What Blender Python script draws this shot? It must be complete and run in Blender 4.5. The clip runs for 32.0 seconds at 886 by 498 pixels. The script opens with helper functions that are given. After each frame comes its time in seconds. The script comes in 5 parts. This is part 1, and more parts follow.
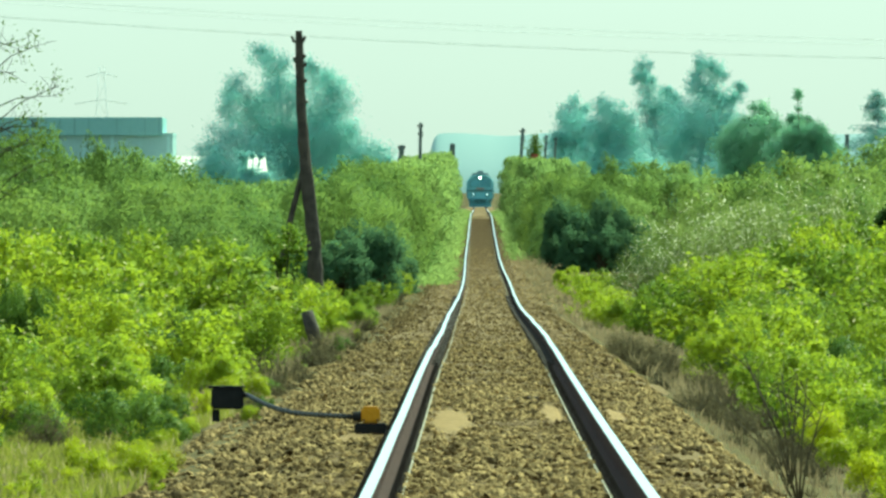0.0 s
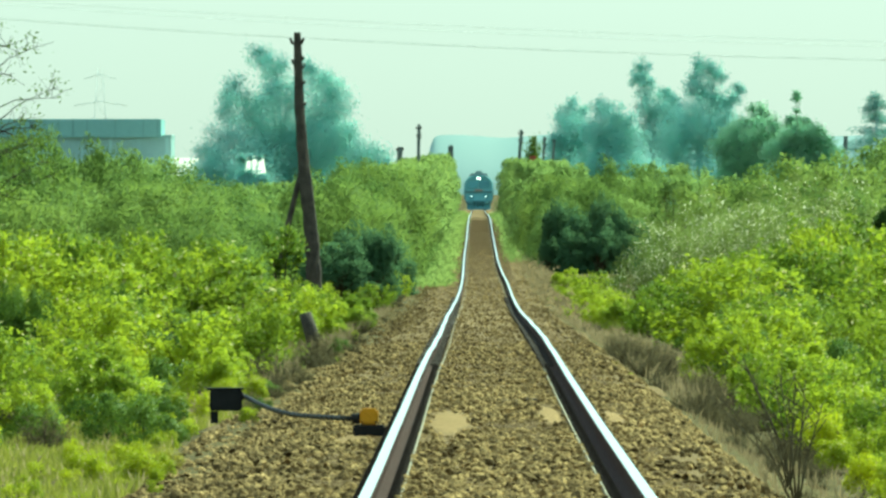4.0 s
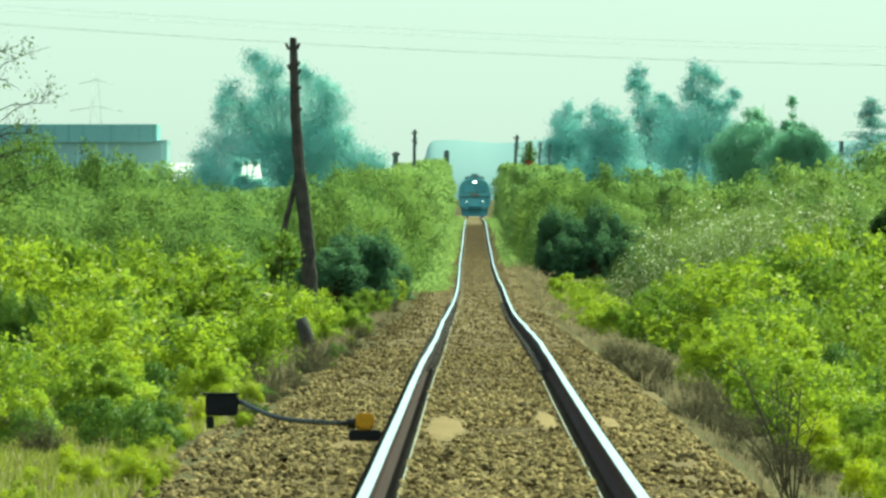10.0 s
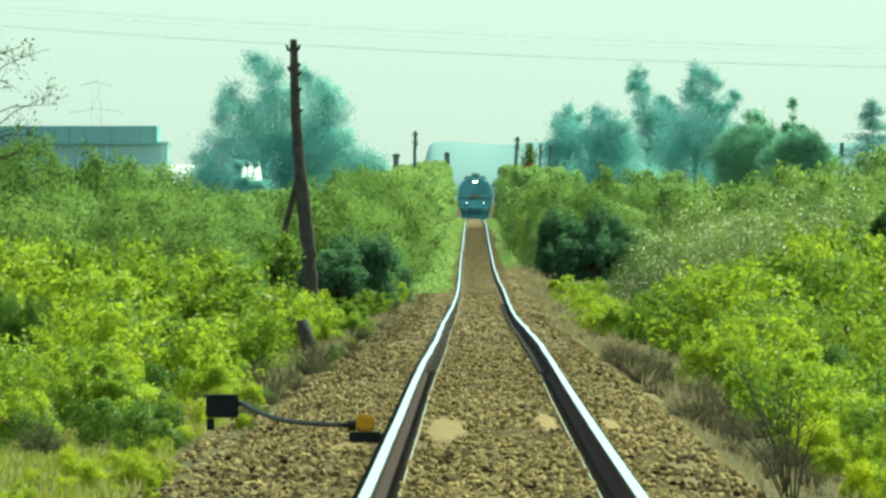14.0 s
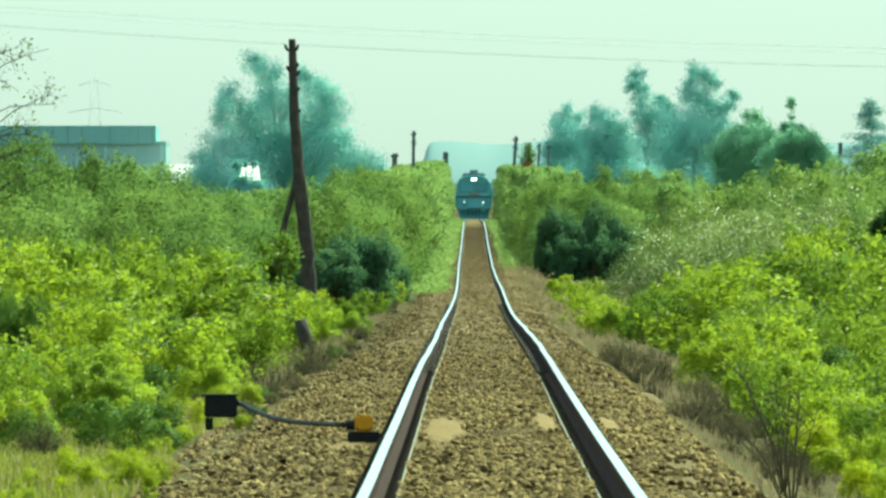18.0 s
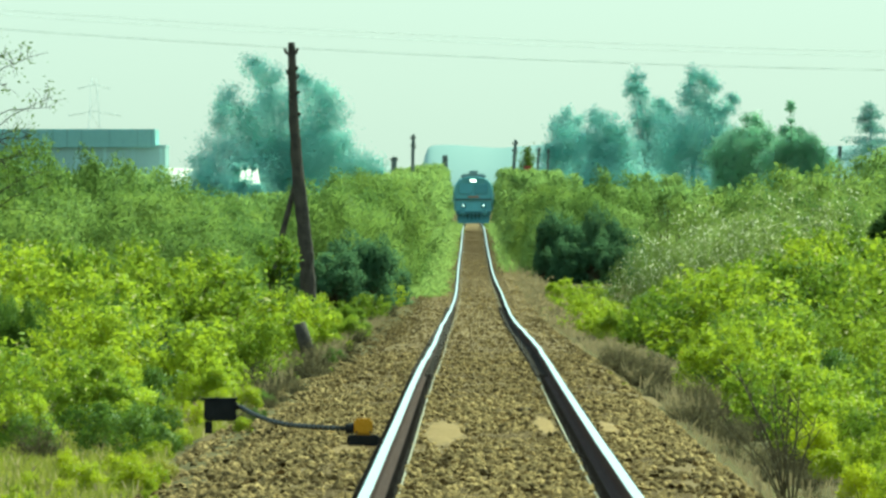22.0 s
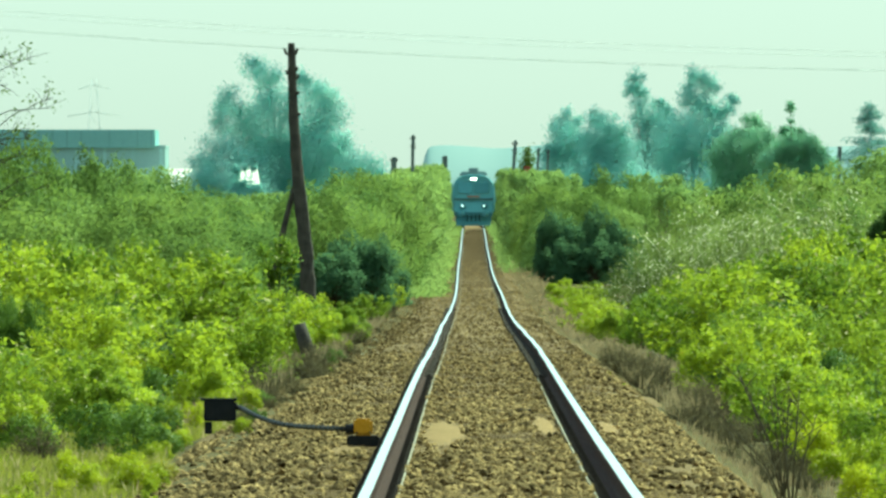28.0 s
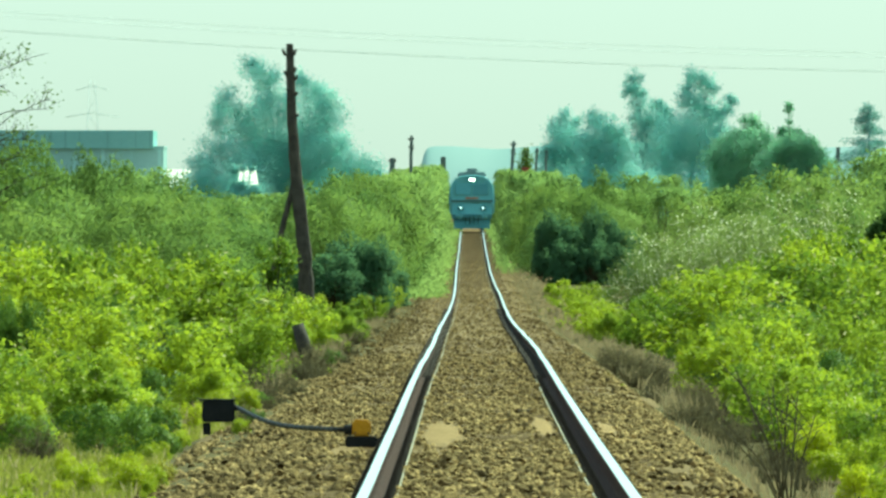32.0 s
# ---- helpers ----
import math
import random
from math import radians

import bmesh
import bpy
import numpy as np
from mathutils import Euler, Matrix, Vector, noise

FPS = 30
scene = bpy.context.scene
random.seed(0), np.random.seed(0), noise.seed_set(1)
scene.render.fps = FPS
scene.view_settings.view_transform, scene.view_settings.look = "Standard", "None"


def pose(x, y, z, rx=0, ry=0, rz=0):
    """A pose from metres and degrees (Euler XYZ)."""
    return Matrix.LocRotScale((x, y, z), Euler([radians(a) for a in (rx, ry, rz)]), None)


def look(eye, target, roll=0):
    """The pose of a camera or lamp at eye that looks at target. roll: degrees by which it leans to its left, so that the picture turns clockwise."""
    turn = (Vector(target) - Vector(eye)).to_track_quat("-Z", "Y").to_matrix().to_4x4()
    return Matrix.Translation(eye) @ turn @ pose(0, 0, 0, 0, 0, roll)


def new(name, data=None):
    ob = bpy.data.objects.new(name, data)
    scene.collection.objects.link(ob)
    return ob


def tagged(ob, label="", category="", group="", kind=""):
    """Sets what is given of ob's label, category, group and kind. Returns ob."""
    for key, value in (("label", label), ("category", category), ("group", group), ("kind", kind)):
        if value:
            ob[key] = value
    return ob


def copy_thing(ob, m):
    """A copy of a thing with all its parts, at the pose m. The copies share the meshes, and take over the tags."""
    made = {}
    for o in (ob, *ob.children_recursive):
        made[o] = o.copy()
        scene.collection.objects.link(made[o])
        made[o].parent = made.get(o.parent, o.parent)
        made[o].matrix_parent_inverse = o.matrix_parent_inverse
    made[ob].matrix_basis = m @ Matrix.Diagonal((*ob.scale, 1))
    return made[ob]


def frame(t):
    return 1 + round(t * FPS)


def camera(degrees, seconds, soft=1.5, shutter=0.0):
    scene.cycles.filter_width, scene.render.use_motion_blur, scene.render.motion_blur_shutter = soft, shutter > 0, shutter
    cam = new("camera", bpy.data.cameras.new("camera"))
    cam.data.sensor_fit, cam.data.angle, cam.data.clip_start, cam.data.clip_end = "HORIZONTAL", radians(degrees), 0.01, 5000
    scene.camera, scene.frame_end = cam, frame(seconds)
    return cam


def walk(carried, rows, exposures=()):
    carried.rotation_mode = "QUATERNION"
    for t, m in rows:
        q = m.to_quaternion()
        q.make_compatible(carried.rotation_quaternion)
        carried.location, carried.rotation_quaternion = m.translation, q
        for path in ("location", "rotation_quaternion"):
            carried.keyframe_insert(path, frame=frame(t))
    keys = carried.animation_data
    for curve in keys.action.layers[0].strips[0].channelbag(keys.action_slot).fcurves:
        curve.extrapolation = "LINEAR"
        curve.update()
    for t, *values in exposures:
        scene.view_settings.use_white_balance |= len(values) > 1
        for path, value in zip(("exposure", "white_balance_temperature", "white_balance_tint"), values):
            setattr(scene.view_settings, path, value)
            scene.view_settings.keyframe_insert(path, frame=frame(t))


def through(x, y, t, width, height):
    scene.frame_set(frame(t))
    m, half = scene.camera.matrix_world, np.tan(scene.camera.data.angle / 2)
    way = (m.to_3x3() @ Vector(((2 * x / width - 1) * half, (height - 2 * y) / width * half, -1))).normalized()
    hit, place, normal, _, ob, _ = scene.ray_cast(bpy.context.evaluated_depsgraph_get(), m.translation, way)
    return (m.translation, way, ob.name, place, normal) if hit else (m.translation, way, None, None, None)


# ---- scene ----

# A single-track railway seen along its axis through a very long lens, 32 s.
EYE = (-0.16, 0.0, 1.3)
cam = camera(4.082, 32.0, soft=2.8)
walk(cam, [
    (0, pose(*EYE, 89.7005, 0, 0.1648)),
    (0.5, pose(*EYE, 89.7041, 0, 0.1613)),
    (1, pose(*EYE, 89.7054, 0, 0.1609)),
    (2, pose(*EYE, 89.7055, 0, 0.1592)),
    (3, pose(*EYE, 89.7076, 0, 0.1578)),
    (3.5, pose(*EYE, 89.7085, 0, 0.1572)),
    (5.5, pose(*EYE, 89.7087, 0, 0.1586)),
    (6, pose(*EYE, 89.7092, 0, 0.1576)),
    (6.5, pose(*EYE, 89.7110, 0, 0.1589)),
    (7, pose(*EYE, 89.7136, 0, 0.1529)),
    (7.5, pose(*EYE, 89.7167, 0, 0.1492)),
    (8, pose(*EYE, 89.7219, 0, 0.1493)),
    (8.5, pose(*EYE, 89.7252, 0, 0.1484)),
    (9, pose(*EYE, 89.7286, 0, 0.1445)),
    (9.5, pose(*EYE, 89.7312, 0, 0.1424)),
    (10, pose(*EYE, 89.7322, 0, 0.1381)),
    (11, pose(*EYE, 89.7333, 0, 0.1375)),
    (12, pose(*EYE, 89.7364, 0, 0.1406)),
    (13, pose(*EYE, 89.7370, 0, 0.1404)),
    (14, pose(*EYE, 89.7400, 0, 0.1400)),
    (14.5, pose(*EYE, 89.7401, 0, 0.1402)),
    (16.5, pose(*EYE, 89.7401, 0, 0.1332)),
    (17, pose(*EYE, 89.7391, 0, 0.1342)),
    (18, pose(*EYE, 89.7389, 0, 0.1334)),
    (19, pose(*EYE, 89.7416, 0, 0.1332)),
    (20, pose(*EYE, 89.7454, 0, 0.1307)),
    (21, pose(*EYE, 89.7499, 0, 0.1302)),
    (22, pose(*EYE, 89.7549, 0, 0.1308)),
    (23, pose(*EYE, 89.7562, 0, 0.1294)),
    (24, pose(*EYE, 89.7597, 0, 0.1287)),
    (25, pose(*EYE, 89.7580, 0, 0.1289)),
    (25.5, pose(*EYE, 89.7573, 0, 0.1282)),
    (27.5, pose(*EYE, 89.7554, 0, 0.1282)),
    (28, pose(*EYE, 89.7572, 0, 0.1301)),
    (29, pose(*EYE, 89.7573, 0, 0.1289)),
    (30, pose(*EYE, 89.7577, 0, 0.1289)),
    (31, pose(*EYE, 89.7580, 0, 0.1274)),
    (32, pose(*EYE, 89.7607, 0, 0.1225)),
], exposures=[(0, 0.96, 6320, -38), (32, 0.92, 6300, -39)])

# ---- light ----
SUN_EL, SUN_AZ = 50.0, 42.0          # degrees: height, and turn from +y towards +x
world = bpy.data.worlds.new("sky")
scene.world = world
world.use_nodes = True
wn = world.node_tree.nodes
sky = wn.new("ShaderNodeTexSky")
sky.sky_type, sky.sun_disc = "NISHITA", False
sky.sun_elevation, sky.sun_rotation = radians(SUN_EL), radians(SUN_AZ)
sky.air_density, sky.dust_density, sky.ozone_density = 1.0, 1.0, 1.5
veil = wn.new("ShaderNodeMix")          # thin white summer haze over the whole sky
veil.data_type, veil.blend_type = "RGBA", "ADD"
veil.inputs["Factor"].default_value = 1.0
veil.inputs["B"].default_value = (2.5, 2.55, 2.48, 1)
thin = wn.new("ShaderNodeMix")          # the blue sky dimmed by that haze
thin.data_type, thin.blend_type = "RGBA", "MULTIPLY"
thin.inputs["Factor"].default_value = 1.0
thin.inputs["B"].default_value = (0.40, 0.42, 0.62, 1)
world.node_tree.links.new(sky.outputs[0], thin.inputs["A"])
world.node_tree.links.new(thin.outputs["Result"], veil.inputs["A"])
world.node_tree.links.new(veil.outputs["Result"], wn["Background"].inputs[0])
wn["Background"].inputs[1].default_value = 0.097
sun = new("sun", bpy.data.lights.new("sun", "SUN"))
sun.data.energy, sun.data.angle, sun.data.color = 4.5, radians(0.6), (1.0, 0.94, 0.84)
sun.matrix_world = look((0, 0, 60), (-math.sin(radians(SUN_AZ)) * math.cos(radians(SUN_EL)),
                                     -math.cos(radians(SUN_AZ)) * math.cos(radians(SUN_EL)),
                                     60 - math.sin(radians(SUN_EL))))


# ---- materials ----
def nodes_of(name):
    m = bpy.data.materials.new(name)
    m.use_nodes = True
    n, l = m.node_tree.nodes, m.node_tree.links
    return m, n, l, n["Principled BSDF"], n["Material Output"]


def mat(name, c1, c2, scale=8.0, rough=0.8, bump=0.3, metal=0.0, shift=0.15, fine=8.0, spec=0.15):
    """Two colours mixed by coarse and fine noise, with relief, varied from object to object."""
    m, n, l, p, out = nodes_of(name)
    co = n.new("ShaderNodeTexCoord")
    a, b = n.new("ShaderNodeTexNoise"), n.new("ShaderNodeTexNoise")
    a.inputs["Scale"].default_value, b.inputs["Scale"].default_value = scale, scale * fine
    a.inputs["Detail"].default_value = b.inputs["Detail"].default_value = 6
    for t in (a, b):
        l.new(co.outputs["Object"], t.inputs["Vector"])
    add = n.new("ShaderNodeMath")
    add.operation = "ADD"
    l.new(a.outputs["Fac"], add.inputs[0])
    l.new(b.outputs["Fac"], add.inputs[1])
    ramp = n.new("ShaderNodeMapRange")
    ramp.inputs["From Min"].default_value, ramp.inputs["From Max"].default_value = 0.7, 1.3
    l.new(add.outputs[0], ramp.inputs["Value"])
    mix = n.new("ShaderNodeMix")
    mix.data_type = "RGBA"
    mix.inputs["A"].default_value, mix.inputs["B"].default_value = (*c1, 1), (*c2, 1)
    l.new(ramp.outputs[0], mix.inputs["Factor"])
    info = n.new("ShaderNodeObjectInfo")
    span = n.new("ShaderNodeMapRange")
    span.inputs["To Min"].default_value, span.inputs["To Max"].default_value = 1 - shift, 1 + shift
    l.new(info.outputs["Random"], span.inputs["Value"])
    hsv = n.new("ShaderNodeHueSaturation")
    l.new(mix.outputs["Result"], hsv.inputs["Color"])
    l.new(span.outputs[0], hsv.inputs["Value"])
    l.new(hsv.outputs[0], p.inputs["Base Color"])
    p.inputs["Roughness"].default_value, p.inputs["Metallic"].default_value = rough, metal
    p.inputs["Specular IOR Level"].default_value = spec
    bm = n.new("ShaderNodeBump")
    bm.inputs["Strength"].default_value, bm.inputs["Distance"].default_value = bump, 0.02
    l.new(b.outputs["Fac"], bm.inputs["Height"])
    l.new(bm.outputs[0], p.inputs["Normal"])
    return m


def leaf_mat(name, c1, c2, through=0.45, rough=0.5, old_or_glint=None, spec=0.35, vary=0.45, haze_gaps=0.0, share=0.07, shine=1.5):
    """Leaves: varied leaf by leaf and plant by plant, letting light through."""
    m, n, l, p, out = nodes_of(name)
    geo, info = n.new("ShaderNodeNewGeometry"), n.new("ShaderNodeObjectInfo")
    mix = n.new("ShaderNodeMix")
    mix.data_type = "RGBA"
    mix.inputs["A"].default_value, mix.inputs["B"].default_value = (*c1, 1), (*c2, 1)
    avg = n.new("ShaderNodeMath")
    avg.operation = "MULTIPLY_ADD"
    avg.inputs[1].default_value = vary
    half = n.new("ShaderNodeMath")
    half.operation = "MULTIPLY"
    half.inputs[1].default_value = 1 - vary
    l.new(info.outputs["Random"], half.inputs[0])
    l.new(geo.outputs["Random Per Island"], avg.inputs[0])
    l.new(half.outputs[0], avg.inputs[2])
    l.new(avg.outputs[0], mix.inputs["Factor"])
    colour = mix.outputs["Result"]
    if old_or_glint:
        gt = n.new("ShaderNodeMath")
        gt.operation = "GREATER_THAN"
        gt.inputs[1].default_value = 1 - share
        l.new(geo.outputs["Random Per Island"], gt.inputs[0])
        mx = n.new("ShaderNodeMix")
        mx.data_type = "RGBA"
        mx.inputs["B"].default_value = (*old_or_glint, 1)
        l.new(colour, mx.inputs["A"])
        l.new(gt.outputs[0], mx.inputs["Factor"])
        colour = mx.outputs["Result"]
    l.new(colour, p.inputs["Base Color"])
    p.inputs["Roughness"].default_value = rough
    p.inputs["Specular IOR Level"].default_value = spec
    tr, sh = n.new("ShaderNodeBsdfTranslucent"), n.new("ShaderNodeMixShader")
    hs = n.new("ShaderNodeHueSaturation")
    hs.inputs["Value"].default_value, hs.inputs["Hue"].default_value = shine, 0.485
    l.new(colour, hs.inputs["Color"])
    l.new(hs.outputs[0], tr.inputs["Color"])
    sh.inputs[0].default_value = through
    l.new(p.outputs[0], sh.inputs[1])
    l.new(tr.outputs[0], sh.inputs[2])
    top = sh
    if haze_gaps:          # distant leaves are made partly see-through to imitate haze
        see, top = n.new("ShaderNodeBsdfTransparent"), n.new("ShaderNodeMixShader")
        top.inputs[0].default_value = haze_gaps
        l.new(sh.outputs[0], top.inputs[1])
        l.new(see.outputs[0], top.inputs[2])
    l.new(top.outputs[0], out.inputs["Surface"])
    return m


def glow(name, colour, strength):
    m, n, l, p, out = nodes_of(name)
    p.inputs["Base Color"].default_value = (*colour, 1)
    p.inputs["Emission Color"].default_value = (*colour, 1)
    p.inputs["Emission Strength"].default_value = strength
    return m


M_earth = mat("dry_earth", (0.06, 0.05, 0.025), (0.13, 0.105, 0.05), 0.7, 0.95, 0.8, spec=0.02)
M_bed = mat("ballast_dirt", (0.115, 0.082, 0.044), (0.235, 0.168, 0.09), 5, 0.95, 0.9, spec=0.02)
M_stone = mat("ballast_stone", (0.125, 0.085, 0.035), (0.355, 0.248, 0.108), 6, 0.9, 0.5, shift=0.3, spec=0.06)
sn, sl = M_stone.node_tree.nodes, M_stone.node_tree.links
s_geo, s_rng, s_hsv = sn.new("ShaderNodeNewGeometry"), sn.new("ShaderNodeMapRange"), sn.new("ShaderNodeHueSaturation")
s_rng.inputs["To Min"].default_value, s_rng.inputs["To Max"].default_value = 0.35, 1.75
sl.new(s_geo.outputs["Random Per Island"], s_rng.inputs["Value"])
sl.new(s_rng.outputs[0], s_hsv.inputs["Value"])
sl.new(sn["Hue/Saturation/Value"].outputs[0], s_hsv.inputs["Color"])
sl.new(s_hsv.outputs[0], sn["Principled BSDF"].inputs["Base Color"])
M_mud = mat("dried_mud", (0.19, 0.128, 0.062), (0.33, 0.228, 0.115), 5, 0.95, 0.6, spec=0.03)
M_rust = mat("rusted_steel", (0.028, 0.018, 0.014), (0.07, 0.034, 0.028), 12, 0.85, 0.4, spec=0.1)
M_shine = mat("polished_steel", (0.86, 0.93, 0.86), (0.90, 0.97, 0.90), 3, 0.30, 0.0, metal=1.0, shift=0.0)
M_plate = mat("oily_iron", (0.03, 0.024, 0.02), (0.07, 0.055, 0.045), 10, 0.85, 0.4, spec=0.1)
M_concrete = mat("weathered_concrete", (0.14, 0.095, 0.05), (0.25, 0.18, 0.10), 6, 0.95, 0.6, spec=0.02)
M_wood = mat("grey_pole_wood", (0.035, 0.031, 0.026), (0.095, 0.08, 0.065), 5, 0.9, 0.8)
M_twig = mat("dry_twig", (0.065, 0.052, 0.03), (0.12, 0.10, 0.055), 9, 0.9, 0.3)
M_bark = mat("bark", (0.035, 0.03, 0.022), (0.08, 0.065, 0.05), 6, 0.9, 0.6)
# Post wood lightened and tinted to stand for haze.
M_farwood = mat("hazed_post_wood", (0.10, 0.13, 0.125), (0.17, 0.20, 0.19), 3, 0.9, 0.5)
# Far trunks and limbs: the pale tint of haze is painted into the bark.
M_hazebark = mat("hazed_bark", (0.27, 0.42, 0.39), (0.33, 0.49, 0.455), 2, 0.9, 0.4)
M_black = mat("black_rubber", (0.008, 0.009, 0.01), (0.02, 0.02, 0.02), 10, 0.6, 0.2)
M_yellow = mat("yellow_paint", (0.55, 0.26, 0.015), (0.68, 0.36, 0.03), 8, 0.5, 0.15)
# Locomotive colours: a pale teal haze tint is mixed into paint and glass.
M_blue = mat("loco_hazed_blue", (0.19, 0.43, 0.46), (0.215, 0.465, 0.495), 1.2, 0.45, 0.05)
M_roof = mat("loco_roof_grey", (0.20, 0.26, 0.26), (0.25, 0.31, 0.31), 2, 0.7, 0.1)
M_under = mat("loco_underframe", (0.12, 0.28, 0.31), (0.145, 0.315, 0.345), 3, 0.8, 0.2)
M_glass = mat("hazed_cab_glass", (0.13, 0.31, 0.345), (0.15, 0.34, 0.37), 1, 0.12, 0.0)
M_lamp = glow("headlight_glow", (1.0, 0.97, 0.9), 6)
M_marker = glow("low_headlight_glow", (0.8, 0.95, 1.0), 1.6)
M_cream = mat("cream_stripe", (0.10, 0.19, 0.19), (0.14, 0.23, 0.22), 3, 0.5, 0.05)
# Hall walls and roof lightened towards teal to imitate haze.
M_hall = mat("hazed_sheet_wall", (0.38, 0.56, 0.54), (0.42, 0.61, 0.585), 0.3, 0.8, 0.1)
M_hallroof = mat("hazed_teal_roofing", (0.24, 0.42, 0.405), (0.27, 0.46, 0.44), 0.3, 0.8, 0.1)
M_white = mat("white_plaster", (0.8, 0.75, 0.66), (0.88, 0.84, 0.75), 0.8, 0.9, 0.1)
M_tile = mat("red_roof_tile", (0.4, 0.2, 0.13), (0.5, 0.28, 0.18), 1.5, 0.9, 0.2)
M_glint = mat("painted_glint", (0.16, 0.14, 0.11), (0.5, 0.46, 0.36), 1.5, 0.9, 0.1, spec=0.05)
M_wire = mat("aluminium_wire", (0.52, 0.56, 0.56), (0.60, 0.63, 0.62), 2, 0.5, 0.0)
# Steel lightened towards the sky's tone so that the pylon looks hazy.
M_steel = mat("hazed_steel", (0.68, 0.73, 0.71), (0.78, 0.83, 0.81), 1, 0.6, 0.1)
M_bird = mat("dark_feathers", (0.015, 0.014, 0.016), (0.04, 0.035, 0.035), 30, 0.8, 0.1)
# The pale share of weed and shrub leaves imitates glossy highlights.
L_weed = leaf_mat("weed_leaf", (0.15, 0.215, 0.018), (0.44, 0.48, 0.026), through=0.44, rough=0.6, old_or_glint=(0.52, 0.46, 0.22), vary=0.35, spec=0.08, share=0.04)
L_shrub = leaf_mat("shrub_leaf", (0.09, 0.16, 0.02), (0.37, 0.44, 0.036), through=0.42, rough=0.6, old_or_glint=(0.48, 0.45, 0.22), spec=0.07, vary=0.28, share=0.025)
L_dark = leaf_mat("bramble_leaf", (0.06, 0.115, 0.018), (0.14, 0.21, 0.028), through=0.3, vary=0.25, spec=0.1)
L_hedge = leaf_mat("hedge_leaf", (0.10, 0.17, 0.044), (0.205, 0.28, 0.064), through=0.47, spec=0.03, vary=0.14, shine=1.4)
# Far hedge leaves: haze is put in as a paler, bluer green.
L_farhedge = leaf_mat("hazed_hedge_leaf", (0.16, 0.245, 0.075), (0.255, 0.345, 0.10), through=0.5, spec=0.03, vary=0.12, shine=1.45)
# Dark leaf colour that paints the shade in the hedgerow.
L_shade = leaf_mat("painted_shade_leaf", (0.085, 0.155, 0.075), (0.11, 0.185, 0.088), through=0.28, rough=0.9, spec=0.01, vary=0.06)
L_yellow = leaf_mat("yellowing_leaf", (0.17, 0.18, 0.015), (0.33, 0.31, 0.025), vary=0.25)
L_silver = leaf_mat("silvery_leaf", (0.14, 0.20, 0.05), (0.24, 0.29, 0.085), old_or_glint=(0.70, 0.67, 0.50), share=0.11, spec=0.05, through=0.42)
# Haze is painted into these three leaf colours: mid trees, far trees, spruce.
L_mid = leaf_mat("hazed_mid_leaf", (0.40, 0.64, 0.42), (0.43, 0.68, 0.45), through=0.6, spec=0.02, vary=0.1, haze_gaps=0.5, shine=1.1)
L_far = leaf_mat("hazed_far_leaf", (0.44, 0.75, 0.68), (0.46, 0.78, 0.70), through=0.5, rough=0.9, spec=0.0, vary=0.1, haze_gaps=0.44, shine=1.0)
L_spruce = leaf_mat("hazed_spruce_needle", (0.27, 0.46, 0.42), (0.30, 0.49, 0.44), through=0.3, spec=0.0, haze_gaps=0.4, shine=1.0)
L_grass = leaf_mat("grass_blade", (0.13, 0.155, 0.02), (0.27, 0.27, 0.05), old_or_glint=(0.36, 0.30, 0.15), share=0.12)
L_straw = leaf_mat("straw", (0.24, 0.19, 0.10), (0.36, 0.29, 0.16), through=0.3, rough=0.9, spec=0.03)
L_dry = leaf_mat("withered_leaf", (0.085, 0.075, 0.04), (0.17, 0.145, 0.072), through=0.25, rough=0.9, spec=0.03)


# ---- building helpers ----
def mesh(name, verts, faces, material=None, smooth=False):
    me = bpy.data.meshes.new(name)
    me.from_pydata(verts if isinstance(verts, list) else verts.tolist(), [], faces if isinstance(faces, list) else faces.tolist())
    if material:
        me.materials.append(material)
    if smooth:
        me.polygons.foreach_set("use_smooth", [True] * len(me.polygons))
    me.update()
    return me


def piece(name, me, parent=None, label="", m=None):
    """Links a finished mesh as one object, under a thing when one is given."""
    ob = new(name, me)
    ob.parent = parent
    if m is not None:
        ob.matrix_basis = m
    return tagged(ob, label)


def part(name, bm, material, parent=None, label="", smooth=False):
    me = bpy.data.meshes.new(name)
    bm.to_mesh(me)
    bm.free()
    me.materials.append(material)
    if smooth:
        me.polygons.foreach_set("use_smooth", [True] * len(me.polygons))
    return piece(name, me, parent, label)


def box(bm, x0, x1, y0, y1, z0, z1, bevel=0.0):
    r = bmesh.ops.create_cube(bm, size=1, matrix=Matrix.Translation(((x0 + x1) / 2, (y0 + y1) / 2, (z0 + z1) / 2)) @ Matrix.Diagonal((x1 - x0, y1 - y0, z1 - z0, 1)))
    if bevel:
        es = list({e for v in r["verts"] for e in v.link_edges})
        bmesh.ops.bevel(bm, geom=es, offset=bevel, segments=2, affect="EDGES")
    return bm


def boxed(name, dims, material, parent=None, label="", bevel=0.0):
    return part(name, box(bmesh.new(), *dims, bevel=bevel), material, parent, label)


def thing(name, at, label, category, group="", rz=0.0):
    e = new(name)
    e.empty_display_size = 0.2
    e.matrix_basis = pose(*at, 0, 0, rz)
    return tagged(e, label, category, group)


